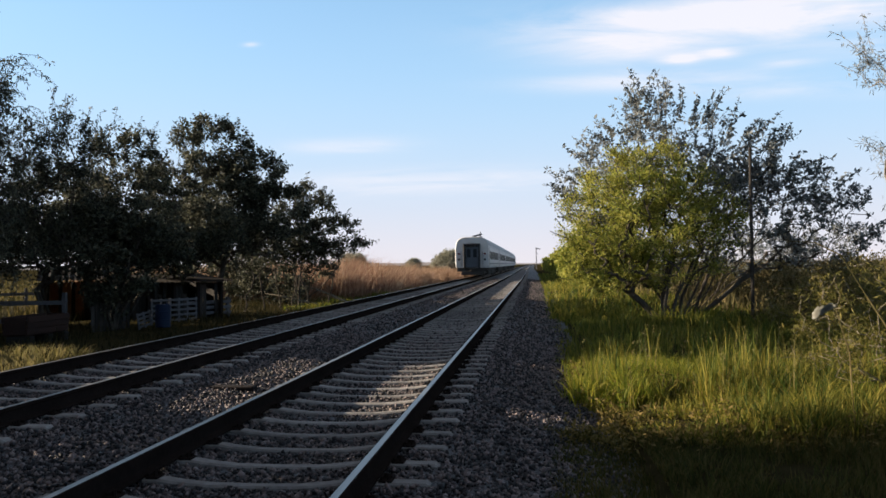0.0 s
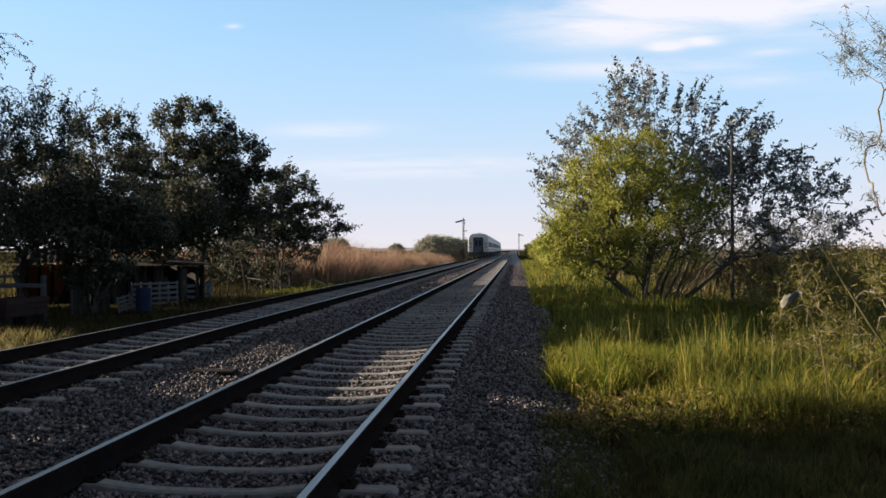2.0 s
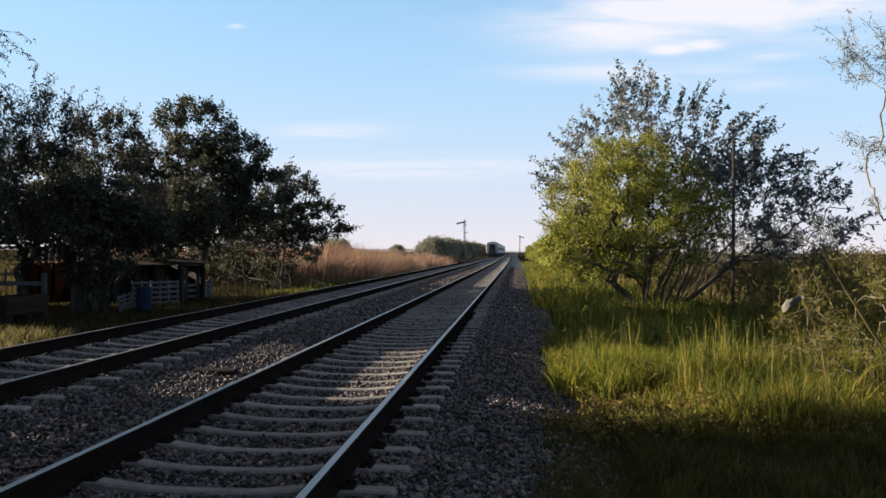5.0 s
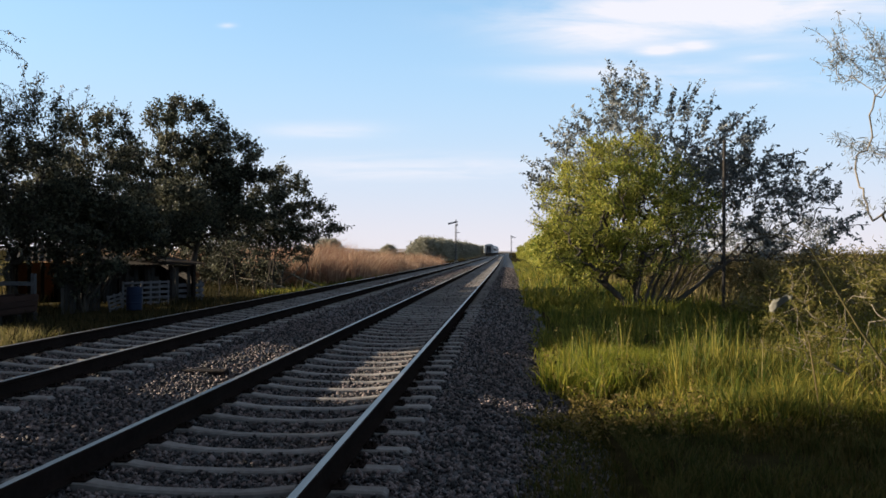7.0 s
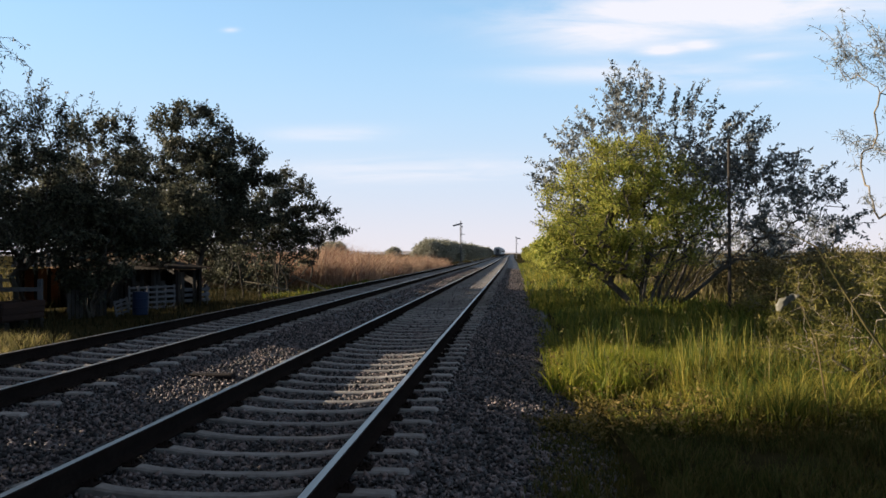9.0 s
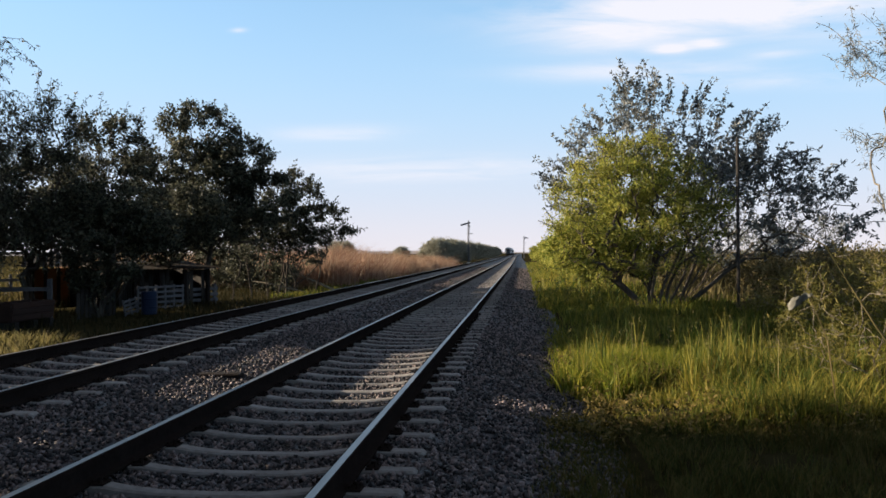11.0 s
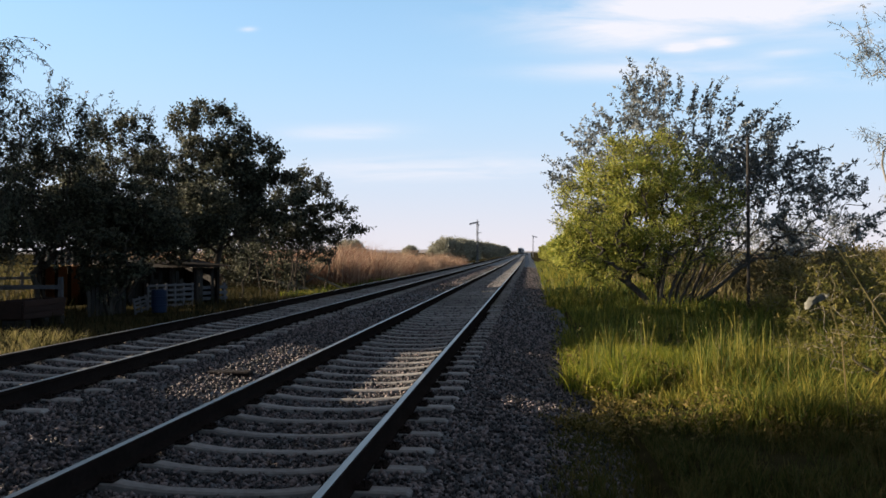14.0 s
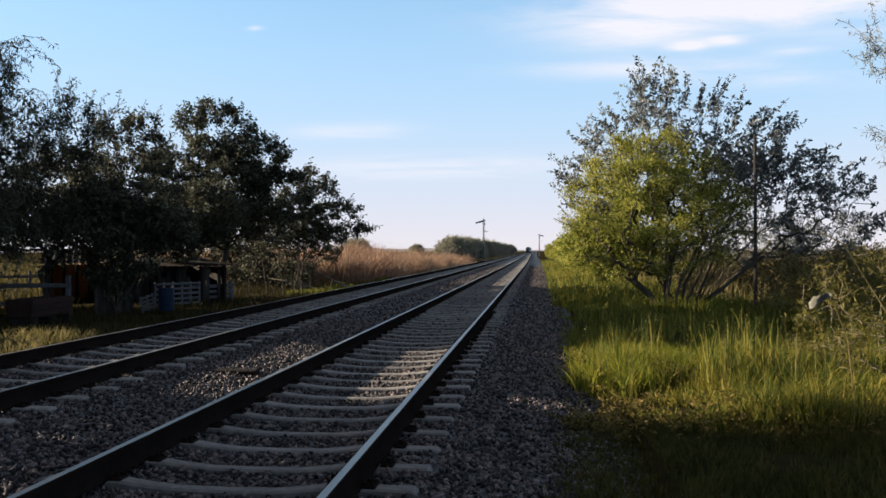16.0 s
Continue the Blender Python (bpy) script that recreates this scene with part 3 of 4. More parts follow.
def build_coach():
    t = thing("passenger_coach", pose(0, 0, 0), "white passenger coach with dark windows and grey roof", "railway coach", "coaches of the train")
    sec = coach_section(COACH_W, COACH_TOP)
    body = loft(sec, 0.45, COACH_L - 0.45, M["coach"], "body")
    body.materials.append(M["coach_roof"])
    for p in body.polygons:
        if p.center.z > 3.0 and abs(p.normal.y) < 0.5:
            p.material_index = 1
    part("body", body, None, t)
    part("underframe", boxed(-1.15, 1.15, 0.6, COACH_L - 0.6, 0.72, 0.98, 0.03), M["coach_dark"], t)
    for k, (a, b) in enumerate(((6.4, 8.6), (9.2, 11.4), (12.4, 15.0), (15.6, 17.8))):
        part("equipment_box", boxed(-1.2, 1.2, a, b, 0.28, 0.74, 0.04), M["coach_dark"], t)
    for y in (3.4, COACH_L - 3.4):
        bogie_parts(t, y)
    for s in (-1, 1):
        for k in range(9):
            y = 3.1 + k * 2.05
            w = part("window", boxed(s * 1.567 - 0.02, s * 1.567 + 0.02, y, y + 1.5, 1.75, 2.55, 0.015), M["rubber"], t)
            part("pane", boxed(s * 1.591 - 0.006, s * 1.591 + 0.006, y + 0.06, y + 1.44, 1.81, 2.49), M["glass"], w)
        for y in (1.0, COACH_L - 1.9):
            d = part("door", boxed(s * 1.565 - 0.02, s * 1.565 + 0.02, y, y + 0.9, 1.0, 2.85, 0.015), M["coach_roof"], t)
            part("pane", boxed(s * 1.588 - 0.006, s * 1.588 + 0.006, y + 0.2, y + 0.7, 1.75, 2.55), M["glass"], d)
            part("step", boxed(s * 1.35 - 0.16, s * 1.35 + 0.16, y + 0.05, y + 0.85, 0.42, 0.47, 0.01), M["coach_dark"], t)
        part("band", boxed(s * 1.569 - 0.008, s * 1.569 + 0.008, 0.7, COACH_L - 0.7, 1.28, 1.42), M["coach_band"], t)
        part("gutter", boxed(s * 1.545 - 0.03, s * 1.545 + 0.03, 0.6, COACH_L - 0.6, 2.92, 2.97, 0.01), M["coach_roof"], t)
    for end, sg in ((0.45, -1), (COACH_L - 0.45, 1)):
        def ybox(x0, x1, d0, d1, z0, z1, b=0.01):
            y0, y1 = sorted((end + sg * d0, end + sg * d1))
            return boxed(x0, x1, y0, y1, z0, z1, b)
        bm = ybox(-0.78, -0.60, -0.1, 0.42, 0.95, 3.2, 0.04)
        for q in ((0.60, 0.78, 0.95, 3.2), (-0.78, 0.78, 3.02, 3.24)):
            y0, y1 = sorted((end - sg * 0.1, end + sg * 0.43))
            box(bm, q[0], q[1], y0, y1, q[2], q[3], 0.04)
        part("gangway", bm, M["rubber"], t, "black rubber gangway surround")
        door = part("end_door", ybox(-0.58, 0.58, -0.05, 0.10, 1.02, 3.0), M["coach_band"], t, "grey folding end door")
        for x in (-0.29, 0.29):
            part("pane", ybox(x - 0.17, x + 0.17, 0.09, 0.112, 1.95, 2.75), M["glass"], door)
        part("footplate", ybox(-0.72, 0.72, -0.1, 0.40, 0.88, 0.98), M["coach_dark"], t)
        part("buffer_beam", ybox(-1.4, 1.4, -0.12, 0.12, 0.62, 0.96, 0.02), M["coach_dark"], t)
        part("end_skirt", ybox(-1.0, 1.0, -0.1, 0.25, 0.30, 0.64, 0.03), M["coach_dark"], t)
        part("coupler", ybox(-0.16, 0.16, 0.05, 0.44, 0.66, 0.90, 0.03), M["coach_dark"], t)
        for x in (-1.22, 1.22):
            for z in (1.75, 2.28):
                y0 = end + sg * 0.0
                part("tail_lamp", tube(bmesh.new(), (x, y0 - sg * 0.05, z), (x, y0 + sg * 0.09, z), 0.11, 0.10, n=14), M["red"] if z > 2 else M["rubber"], t)
            part("handrail", tube(bmesh.new(), (x * 0.84, end + sg * 0.06, 1.1), (x * 0.84, end + sg * 0.06, 2.5), 0.018, n=6), M["coach_dark"], t)
    for k in range(5):
        y = 3 + k * 4.6
        part("roof_vent", boxed(-0.35, 0.35, y, y + 0.9, COACH_TOP - 0.04, COACH_TOP + 0.11, 0.03), M["coach_roof"], t)
    return t


def build_locomotive():
    t = thing("locomotive", pose(0, 0, 0), "white and blue diesel locomotive at the head of the train", "locomotive")
    part("body", loft(coach_section(2.9, 3.9), 0.5, 19.0, M["coach"], "body", 0.3), None, t)
    part("underframe", boxed(-1.3, 1.3, 0.4, 19.2, 0.75, 1.0, 0.03), M["coach_dark"], t)
    part("fuel_tank", boxed(-1.2, 1.2, 7.2, 12.2, 0.25, 0.78, 0.08), M["coach_dark"], t)
    for y in (3.6, 15.8):
        bogie_parts(t, y)
    for s in (-1, 1):
        part("band", boxed(s * 1.444 - 0.012, s * 1.444 + 0.012, 0.8, 18.7, 1.2, 1.9), M["coach_band"], t)
        for k in range(4):
            part("grille", boxed(s * 1.446 - 0.02, s * 1.446 + 0.02, 4 + 2.7 * k, 6 + 2.7 * k, 2.0, 2.7, 0.01), M["rubber"], t)
    part("exhaust_stack", boxed(-0.3, 0.3, 8, 9, 3.85, 4.1, 0.03), M["coach_dark"], t)
    return t


def build_signal(at, height, arm_side, label):
    t = thing("semaphore_signal", at, label, "railway signal", "semaphore signals beside the line")
    part("mast", tube(bmesh.new(), (0, 0, -0.2), (0, 0, height), 0.11, 0.08, n=12), M["signal"], t)
    bm = bmesh.new()
    box(bm, 0.0, 1.5, -0.06, -0.02, -0.15, 0.15, 0.01)
    box(bm, -0.35, 0.02, -0.06, -0.02, -0.12, 0.12, 0.01)
    arm = part("arm", bm, M["signal"], t, "signal arm", at=pose(0, -0.12, height - 0.35, 0, 14 if arm_side > 0 else -14, 0) @ Matrix.Diagonal((arm_side, 1, 1, 1)))
    part("finial", tube(bmesh.new(), (0, 0, height), (0, 0, height + 0.2), 0.13, 0.01, n=8), M["signal"], t)
    part("lamp", boxed(0.12, 0.34, -0.14, 0.10, height - 1.05, height - 0.7, 0.02), M["signal"], t)
    part("platform", boxed(-0.1, 0.75, -0.35, 0.35, height - 2.35, height - 2.25, 0.01), M["signal"], t)
    for x in (-0.2, 0.2):
        part("ladder_stile", tube(bmesh.new(), (x, 0.32, 0), (x, 0.30, height - 0.6), 0.025, n=6), M["signal"], t)
    for k in range(int(height / 0.4)):
        part("rung", tube(bmesh.new(), (-0.2, 0.31, 0.3 + 0.4 * k), (0.2, 0.31, 0.3 + 0.4 * k), 0.015, n=5), M["signal"], t)
    part("foot", boxed(-0.35, 0.35, -0.35, 0.35, -0.3, 0.12, 0.03), M["concrete"], t)
    return t


# ---- yard beside the line ----
def lattice_panel(at, w, h, nx, nz, label, mat="white_wood"):
    t = thing("lattice_fence_panel", at, label, "fence panel", "fence panels of the yard")
    for i in range(nx):
        x = -w / 2 + w * i / (nx - 1)
        part("upright", boxed(x - 0.035, x + 0.035, -0.012, 0.012, 0, h, 0.004), M[mat], t)
    for k in range(nz):
        z = 0.08 + (h - 0.14) * k / (nz - 1)
        part("slat", boxed(-w / 2 - 0.03, w / 2 + 0.03, -0.034, -0.012, z - 0.035, z + 0.035, 0.004), M[mat], t)
    return t


def board_fence(at, w, h, label, mat="grey_wood", seed=1):
    t = thing("board_fence", at, label, "fence")
    rnd = random.Random(seed)
    n = int(w / 0.14)
    for i in range(n):
        x = -w / 2 + (i + 0.5) * w / n
        part("board", boxed(x - 0.062, x + 0.062, -0.012, 0.012, -0.15, h * rnd.uniform(0.86, 1.03), 0.004), M[mat], t)
    for z in (h * 0.25, h * 0.75):
        part("rail_bar", boxed(-w / 2, w / 2, 0.013, 0.06, z - 0.04, z + 0.04, 0.005), M[mat], t)
    return t


def rail_fence(at, w, h, label, mat="white_wood", bars=3):
    t = thing("rail_fence", at, label, "fence", "rail fences of the yard")
    n = max(2, int(w / 1.8) + 1)
    for i in range(n):
        x = -w / 2 + w * i / (n - 1)
        part("post", boxed(x - 0.06, x + 0.06, -0.06, 0.06, -0.25, h + 0.08, 0.01), M[mat], t)
    for k in range(bars):
        z = h * (k + 0.6) / bars
        part("bar", boxed(-w / 2 - 0.1, w / 2 + 0.1, -0.09, -0.06, z - 0.06, z + 0.06, 0.006), M[mat], t)
    return t


def build_shed(at, w, d, h, label, mat, roof_tilt=0.25):
    t = thing("shed", at, label, "shed", "sheds of the yard")
    for nm, b in (("back_wall", (-w / 2, w / 2, d / 2 - 0.05, d / 2)), ("side_wall", (-w / 2, -w / 2 + 0.05, -d / 2, d / 2 - 0.05)), ("side_wall", (w / 2 - 0.05, w / 2, -d / 2, d / 2 - 0.05))):
        part(nm, boxed(*b, -0.2, h - 0.02, 0.005), M[mat], t)
    for i in range(5):
        x = -w / 2 + 0.08 + (w - 0.16) * i / 4
        part("post", boxed(x - 0.06, x + 0.06, -d / 2 - 0.06, -d / 2 + 0.06, -0.2, h + 0.02, 0.01), M["timber"], t)
    n = int(w / 0.16)
    for i in range(n):
        if i % 5 in (1, 2):
            continue
        x = -w / 2 + (i + 0.5) * w / n
        part("board", boxed(x - 0.07, x + 0.07, -d / 2 + 0.07, -d / 2 + 0.095, -0.1, h * (0.95 if i % 3 else 0.7), 0.004), M[mat], t)
    V, F = [], []
    m = int(w / 0.08)
    for i in range(m + 1):
        x = -w / 2 - 0.25 + (w + 0.5) * i / m
        zz = h + 0.06 + 0.018 * math.cos(i * math.pi)
        V += [(x, -d / 2 - 0.35, zz), (x, d / 2 + 0.25, zz + roof_tilt)]
    for i in range(m):
        F.append((2 * i, 2 * i + 2, 2 * i + 3, 2 * i + 1))
    r = part("roof_sheet", mesh_from("roof_sheet", V, F, M["roof_sheet"]), None, t, "dark corrugated roof sheet")
    sol = r.modifiers.new("thick", "SOLIDIFY")
    sol.thickness = 0.012
    return t


def build_trough(at, length, label):
    """A long feeding trough: plank sides and floor on three block feet."""
    t = thing("feed_trough", at, label, "trough")
    for s in (-1, 1):
        for k in range(3):
            z = 0.20 + 0.15 * k
            part("plank", boxed(-length / 2, length / 2, s * (0.30 + 0.02 * k) - 0.018, s * (0.30 + 0.02 * k) + 0.018, z, z + 0.142, 0.006), M["dark_plank"], t)
        part("end_board", boxed(s * length / 2 - 0.02, s * length / 2 + 0.02, -0.28, 0.28, 0.2, 0.64, 0.006), M["dark_plank"], t)
    part("floor_board", boxed(-length / 2 + 0.03, length / 2 - 0.03, -0.28, 0.28, 0.17, 0.198, 0.004), M["dark_plank"], t)
    for x in (-0.42, 0.02, 0.42):
        part("block_foot", boxed(x * length - 0.10, x * length + 0.10, -0.36, 0.26, -0.12, 0.168, 0.012), M["grey_wood"], t)
    return t


def build_barrel(at, label):
    t = thing("plastic_drum", at, label, "drum")
    prof = [(r * 0.78, z * 0.78) for r, z in ((0.0, 0.0), (0.27, 0.0), (0.29, 0.03), (0.29, 0.26), (0.305, 0.29), (0.29, 0.32), (0.29, 0.58), (0.305, 0.61), (0.29, 0.64), (0.29, 0.85), (0.26, 0.90), (0.0, 0.90))]
    V, F, n = [], [], 24
    for r, z in prof:
        V += [(r * math.cos(2 * math.pi * i / n), r * math.sin(2 * math.pi * i / n), z) for i in range(n)]
    for j in range(len(prof) - 1):
        F += [(j * n + i, j * n + (i + 1) % n, (j + 1) * n + (i + 1) % n, (j + 1) * n + i) for i in range(n)]
    part("body", mesh_from("body", V, F, M["blue"]), None, t)
    part("bung", tube(bmesh.new(), (0.12, 0, 0.695), (0.12, 0, 0.725), 0.03, n=10), M["blue"], t)
    return t


def build_pole(at, h, label):
    t = thing("telegraph_pole", at, label, "pole")
    part("shaft", tube(bmesh.new(), (0, 0, -0.3), (0, 0, h), 0.05, 0.04, n=10), M["pole"], t)
    part("cap", tube(bmesh.new(), (0, 0, h), (0, 0, h + 0.05), 0.055, 0.02, n=10), M["pole"], t)
    return t


# ---- build: large structure ----
build_ground()
build_bed()
RAIL, SLEEPER, CLIP = rail_mesh(), sleeper_mesh(), clip_mesh()

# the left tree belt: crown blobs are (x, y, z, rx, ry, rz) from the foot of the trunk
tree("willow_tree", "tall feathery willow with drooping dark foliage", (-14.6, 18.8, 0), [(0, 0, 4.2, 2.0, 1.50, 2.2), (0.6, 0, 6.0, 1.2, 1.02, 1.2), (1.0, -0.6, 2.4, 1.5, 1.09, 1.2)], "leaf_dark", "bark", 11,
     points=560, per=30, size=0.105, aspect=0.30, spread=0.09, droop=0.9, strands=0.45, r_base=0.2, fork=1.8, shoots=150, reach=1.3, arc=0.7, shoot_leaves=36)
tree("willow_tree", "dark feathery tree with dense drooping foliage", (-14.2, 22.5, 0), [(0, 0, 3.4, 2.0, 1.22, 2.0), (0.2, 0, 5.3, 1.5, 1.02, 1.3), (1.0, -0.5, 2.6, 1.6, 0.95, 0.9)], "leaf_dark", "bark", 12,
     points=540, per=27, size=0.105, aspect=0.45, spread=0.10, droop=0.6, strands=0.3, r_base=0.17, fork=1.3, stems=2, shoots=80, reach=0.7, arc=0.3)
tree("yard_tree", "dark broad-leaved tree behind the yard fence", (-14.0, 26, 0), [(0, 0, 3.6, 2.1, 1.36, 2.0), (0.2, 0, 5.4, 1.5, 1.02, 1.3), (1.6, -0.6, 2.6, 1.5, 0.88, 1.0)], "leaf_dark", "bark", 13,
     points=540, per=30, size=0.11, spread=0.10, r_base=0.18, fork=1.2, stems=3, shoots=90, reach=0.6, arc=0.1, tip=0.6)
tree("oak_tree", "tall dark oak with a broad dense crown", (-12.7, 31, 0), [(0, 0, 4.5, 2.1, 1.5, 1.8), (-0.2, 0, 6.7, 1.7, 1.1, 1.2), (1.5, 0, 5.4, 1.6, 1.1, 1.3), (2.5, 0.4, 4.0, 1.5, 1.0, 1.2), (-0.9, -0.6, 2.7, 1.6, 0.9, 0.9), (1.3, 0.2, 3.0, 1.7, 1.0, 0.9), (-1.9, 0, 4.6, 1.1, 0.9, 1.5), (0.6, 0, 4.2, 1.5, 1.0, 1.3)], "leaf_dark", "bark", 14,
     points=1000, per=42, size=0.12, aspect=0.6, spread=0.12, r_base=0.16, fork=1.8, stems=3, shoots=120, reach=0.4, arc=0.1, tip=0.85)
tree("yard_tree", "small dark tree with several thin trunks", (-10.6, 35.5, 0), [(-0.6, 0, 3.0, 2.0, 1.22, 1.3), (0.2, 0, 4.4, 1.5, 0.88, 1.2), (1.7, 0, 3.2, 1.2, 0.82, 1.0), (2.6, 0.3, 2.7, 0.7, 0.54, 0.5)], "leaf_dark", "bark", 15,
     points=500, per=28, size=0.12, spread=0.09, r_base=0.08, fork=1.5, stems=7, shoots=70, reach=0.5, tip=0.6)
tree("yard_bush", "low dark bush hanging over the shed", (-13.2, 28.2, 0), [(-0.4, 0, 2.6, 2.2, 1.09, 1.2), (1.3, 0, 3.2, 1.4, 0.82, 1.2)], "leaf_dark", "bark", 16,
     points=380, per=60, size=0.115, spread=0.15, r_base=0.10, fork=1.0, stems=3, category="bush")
# two trees added to shade the yard; the second stands out of view
tree("yard_tree", "dark tree added to shade the back of the yard", (-19.5, 31, 0), [(0, 0, 4.0, 2.6, 1.63, 2.0), (0, 0, 5.6, 1.8, 1.22, 1.0)], "leaf_dark", "bark", 17,
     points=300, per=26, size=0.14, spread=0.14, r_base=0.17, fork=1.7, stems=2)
tree("yard_tree", "dark tree added to shade the back of the yard", (-22.0, 19.5, 0), [(0, 0, 4.2, 2.6, 1.63, 1.9), (0, 0, 6.0, 1.8, 1.22, 1.2)], "leaf_dark", "bark", 18,
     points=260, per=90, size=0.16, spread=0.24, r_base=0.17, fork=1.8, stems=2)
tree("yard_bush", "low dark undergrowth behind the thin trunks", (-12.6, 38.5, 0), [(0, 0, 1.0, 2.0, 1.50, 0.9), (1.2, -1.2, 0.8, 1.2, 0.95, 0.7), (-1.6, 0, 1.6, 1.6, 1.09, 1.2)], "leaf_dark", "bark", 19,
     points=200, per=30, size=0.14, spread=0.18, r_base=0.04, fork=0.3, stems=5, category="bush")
# hedge row out of view, added only to keep low sun off the yard
hb = tree("yard_bush", "unseen dense dark hedge added to shade the yard", (-23, 10, 0), [(0, 0, 1.4, 1.6, 1.63, 1.4), (0.2, 0.4, 2.2, 1.1, 1.22, 0.8)], "leaf_dark", "bark", 20, points=160, per=70, size=0.22, spread=0.28, r_base=0.06, fork=0.3, stems=4, category="bush", group="bushes behind the yard")
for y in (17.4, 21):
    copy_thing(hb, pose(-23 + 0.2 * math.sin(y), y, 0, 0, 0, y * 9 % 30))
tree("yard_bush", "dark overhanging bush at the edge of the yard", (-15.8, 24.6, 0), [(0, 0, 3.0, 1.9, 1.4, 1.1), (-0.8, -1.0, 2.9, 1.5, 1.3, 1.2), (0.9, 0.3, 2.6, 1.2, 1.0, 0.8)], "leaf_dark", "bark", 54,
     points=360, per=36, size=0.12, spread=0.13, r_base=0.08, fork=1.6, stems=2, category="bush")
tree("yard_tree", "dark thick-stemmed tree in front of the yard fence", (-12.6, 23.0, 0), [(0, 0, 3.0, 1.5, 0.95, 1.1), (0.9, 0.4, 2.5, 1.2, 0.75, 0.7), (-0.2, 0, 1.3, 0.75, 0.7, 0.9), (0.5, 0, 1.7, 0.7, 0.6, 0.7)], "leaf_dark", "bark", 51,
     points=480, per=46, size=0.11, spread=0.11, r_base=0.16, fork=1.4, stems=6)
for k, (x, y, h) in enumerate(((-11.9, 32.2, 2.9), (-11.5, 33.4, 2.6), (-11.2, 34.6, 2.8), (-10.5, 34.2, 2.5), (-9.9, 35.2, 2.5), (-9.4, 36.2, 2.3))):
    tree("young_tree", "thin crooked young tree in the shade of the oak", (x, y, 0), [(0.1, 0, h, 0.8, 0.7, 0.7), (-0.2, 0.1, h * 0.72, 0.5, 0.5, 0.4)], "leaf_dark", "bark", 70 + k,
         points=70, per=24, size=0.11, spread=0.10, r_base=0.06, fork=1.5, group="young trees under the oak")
# added out of view; the flat spray casts shade on the right-hand ballast
tree("young_tree", "unseen slim tree, its flat spray of leaves added to shade the ballast", (-13.6, 11.4, 0), [(0, 0, 3.42, 0.6, 2.0, 0.04)], "leaf_dark", "bark", 81, points=140, per=70, size=0.09, spread=0.03, droop=0.0, r_base=0.03, r_tip=0.003, fork=3.3)
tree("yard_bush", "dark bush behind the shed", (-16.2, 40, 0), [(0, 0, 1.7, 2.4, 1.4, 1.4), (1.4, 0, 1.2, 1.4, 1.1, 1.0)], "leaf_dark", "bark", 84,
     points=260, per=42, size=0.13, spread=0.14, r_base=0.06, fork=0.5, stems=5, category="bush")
# low bush out of view, added to shade the ground left of the weeds
tree("yard_bush", "unseen low dark bush added to shade the verge", (-13.3, 14.6, 0), [(0, 0, 0.42, 0.8, 1.9, 0.40)], "leaf_dark", "bark", 83, points=150, per=60, size=0.09, spread=0.08, r_base=0.02, r_tip=0.003, fork=0.2, stems=5, category="bush")
# unseen trees, added along the belt and behind the camera to shade the ground
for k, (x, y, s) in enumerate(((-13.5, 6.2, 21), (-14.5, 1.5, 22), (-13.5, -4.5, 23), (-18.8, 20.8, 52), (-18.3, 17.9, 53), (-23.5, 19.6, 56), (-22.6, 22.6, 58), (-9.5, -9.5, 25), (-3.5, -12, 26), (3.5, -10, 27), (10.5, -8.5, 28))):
    tree("yard_tree", "unseen dark broad-leaved tree added for shade", (x, y, 0), [(0, 0, 3.4, 2.5, 2.4, 2.5), (0, 0, 6.4, 2.1, 2.0, 2.0)], "leaf_dark", "bark", s,
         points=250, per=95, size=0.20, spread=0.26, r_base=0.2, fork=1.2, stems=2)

# added out of view: high crowns shade the grass, low sun passes beneath
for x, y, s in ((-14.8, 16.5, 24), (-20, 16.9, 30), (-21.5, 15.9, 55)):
    tree("yard_tree", "unseen tall dark tree with a bare lower trunk, added for shade", (x, y, 0), [(0, 0, 5.0, 2.4, 2.3, 1.7), (0, 0, 7.0, 2.1, 2.0, 2.0)], "leaf_dark", "bark", s,
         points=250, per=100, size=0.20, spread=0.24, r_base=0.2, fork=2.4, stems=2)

# the right side: a spreading bush, its leafy neighbour, a feathery tree close by
tree("spreading_tree", "multi-stemmed olive-green tree standing in tall grass", (3.75, 24.5, 0.05), [(-0.7, 0, 2.9, 2.4, 1.9, 1.6), (-0.4, 0, 4.2, 1.9, 1.6, 1.1), (-1.5, 0.2, 1.7, 1.4, 1.3, 0.9), (1.0, 0, 3.0, 1.4, 1.2, 1.4), (0.3, 0.3, 1.6, 1.6, 1.2, 0.7)], "leaf_olive", "sunlit_bark", 31,
     points=900, per=64, size=0.08, aspect=0.40, spread=0.13, r_base=0.14, r_tip=0.011, fork=0.6, stems=6, shoots=150, reach=0.5, shoot_leaves=16)
tree("spreading_tree", "sparse grey-leaved tree with upright twigs behind the bush", (4.4, 25.6, 0.05), [(-0.8, 0, 4.9, 2.1, 1.4, 1.2), (-0.6, 0, 6.5, 1.0, 1.0, 0.6), (0.9, 0, 4.2, 1.5, 1.2, 1.3), (-2.6, 0, 3.8, 1.1, 1.1, 1.2), (2.0, 0, 4.9, 1.3, 1.0, 1.0), (3.2, 0, 4.2, 1.1, 0.9, 0.9), (0.7, 0, 5.7, 1.0, 0.9, 0.7)], "leaf_grey", "sunlit_bark", 36,
     points=720, per=9, size=0.135, aspect=0.5, spread=0.06, r_base=0.07, fork=0.8, stems=6, droop=-0.2, shoots=230, reach=0.8, shoot_leaves=20, tip=0.45)
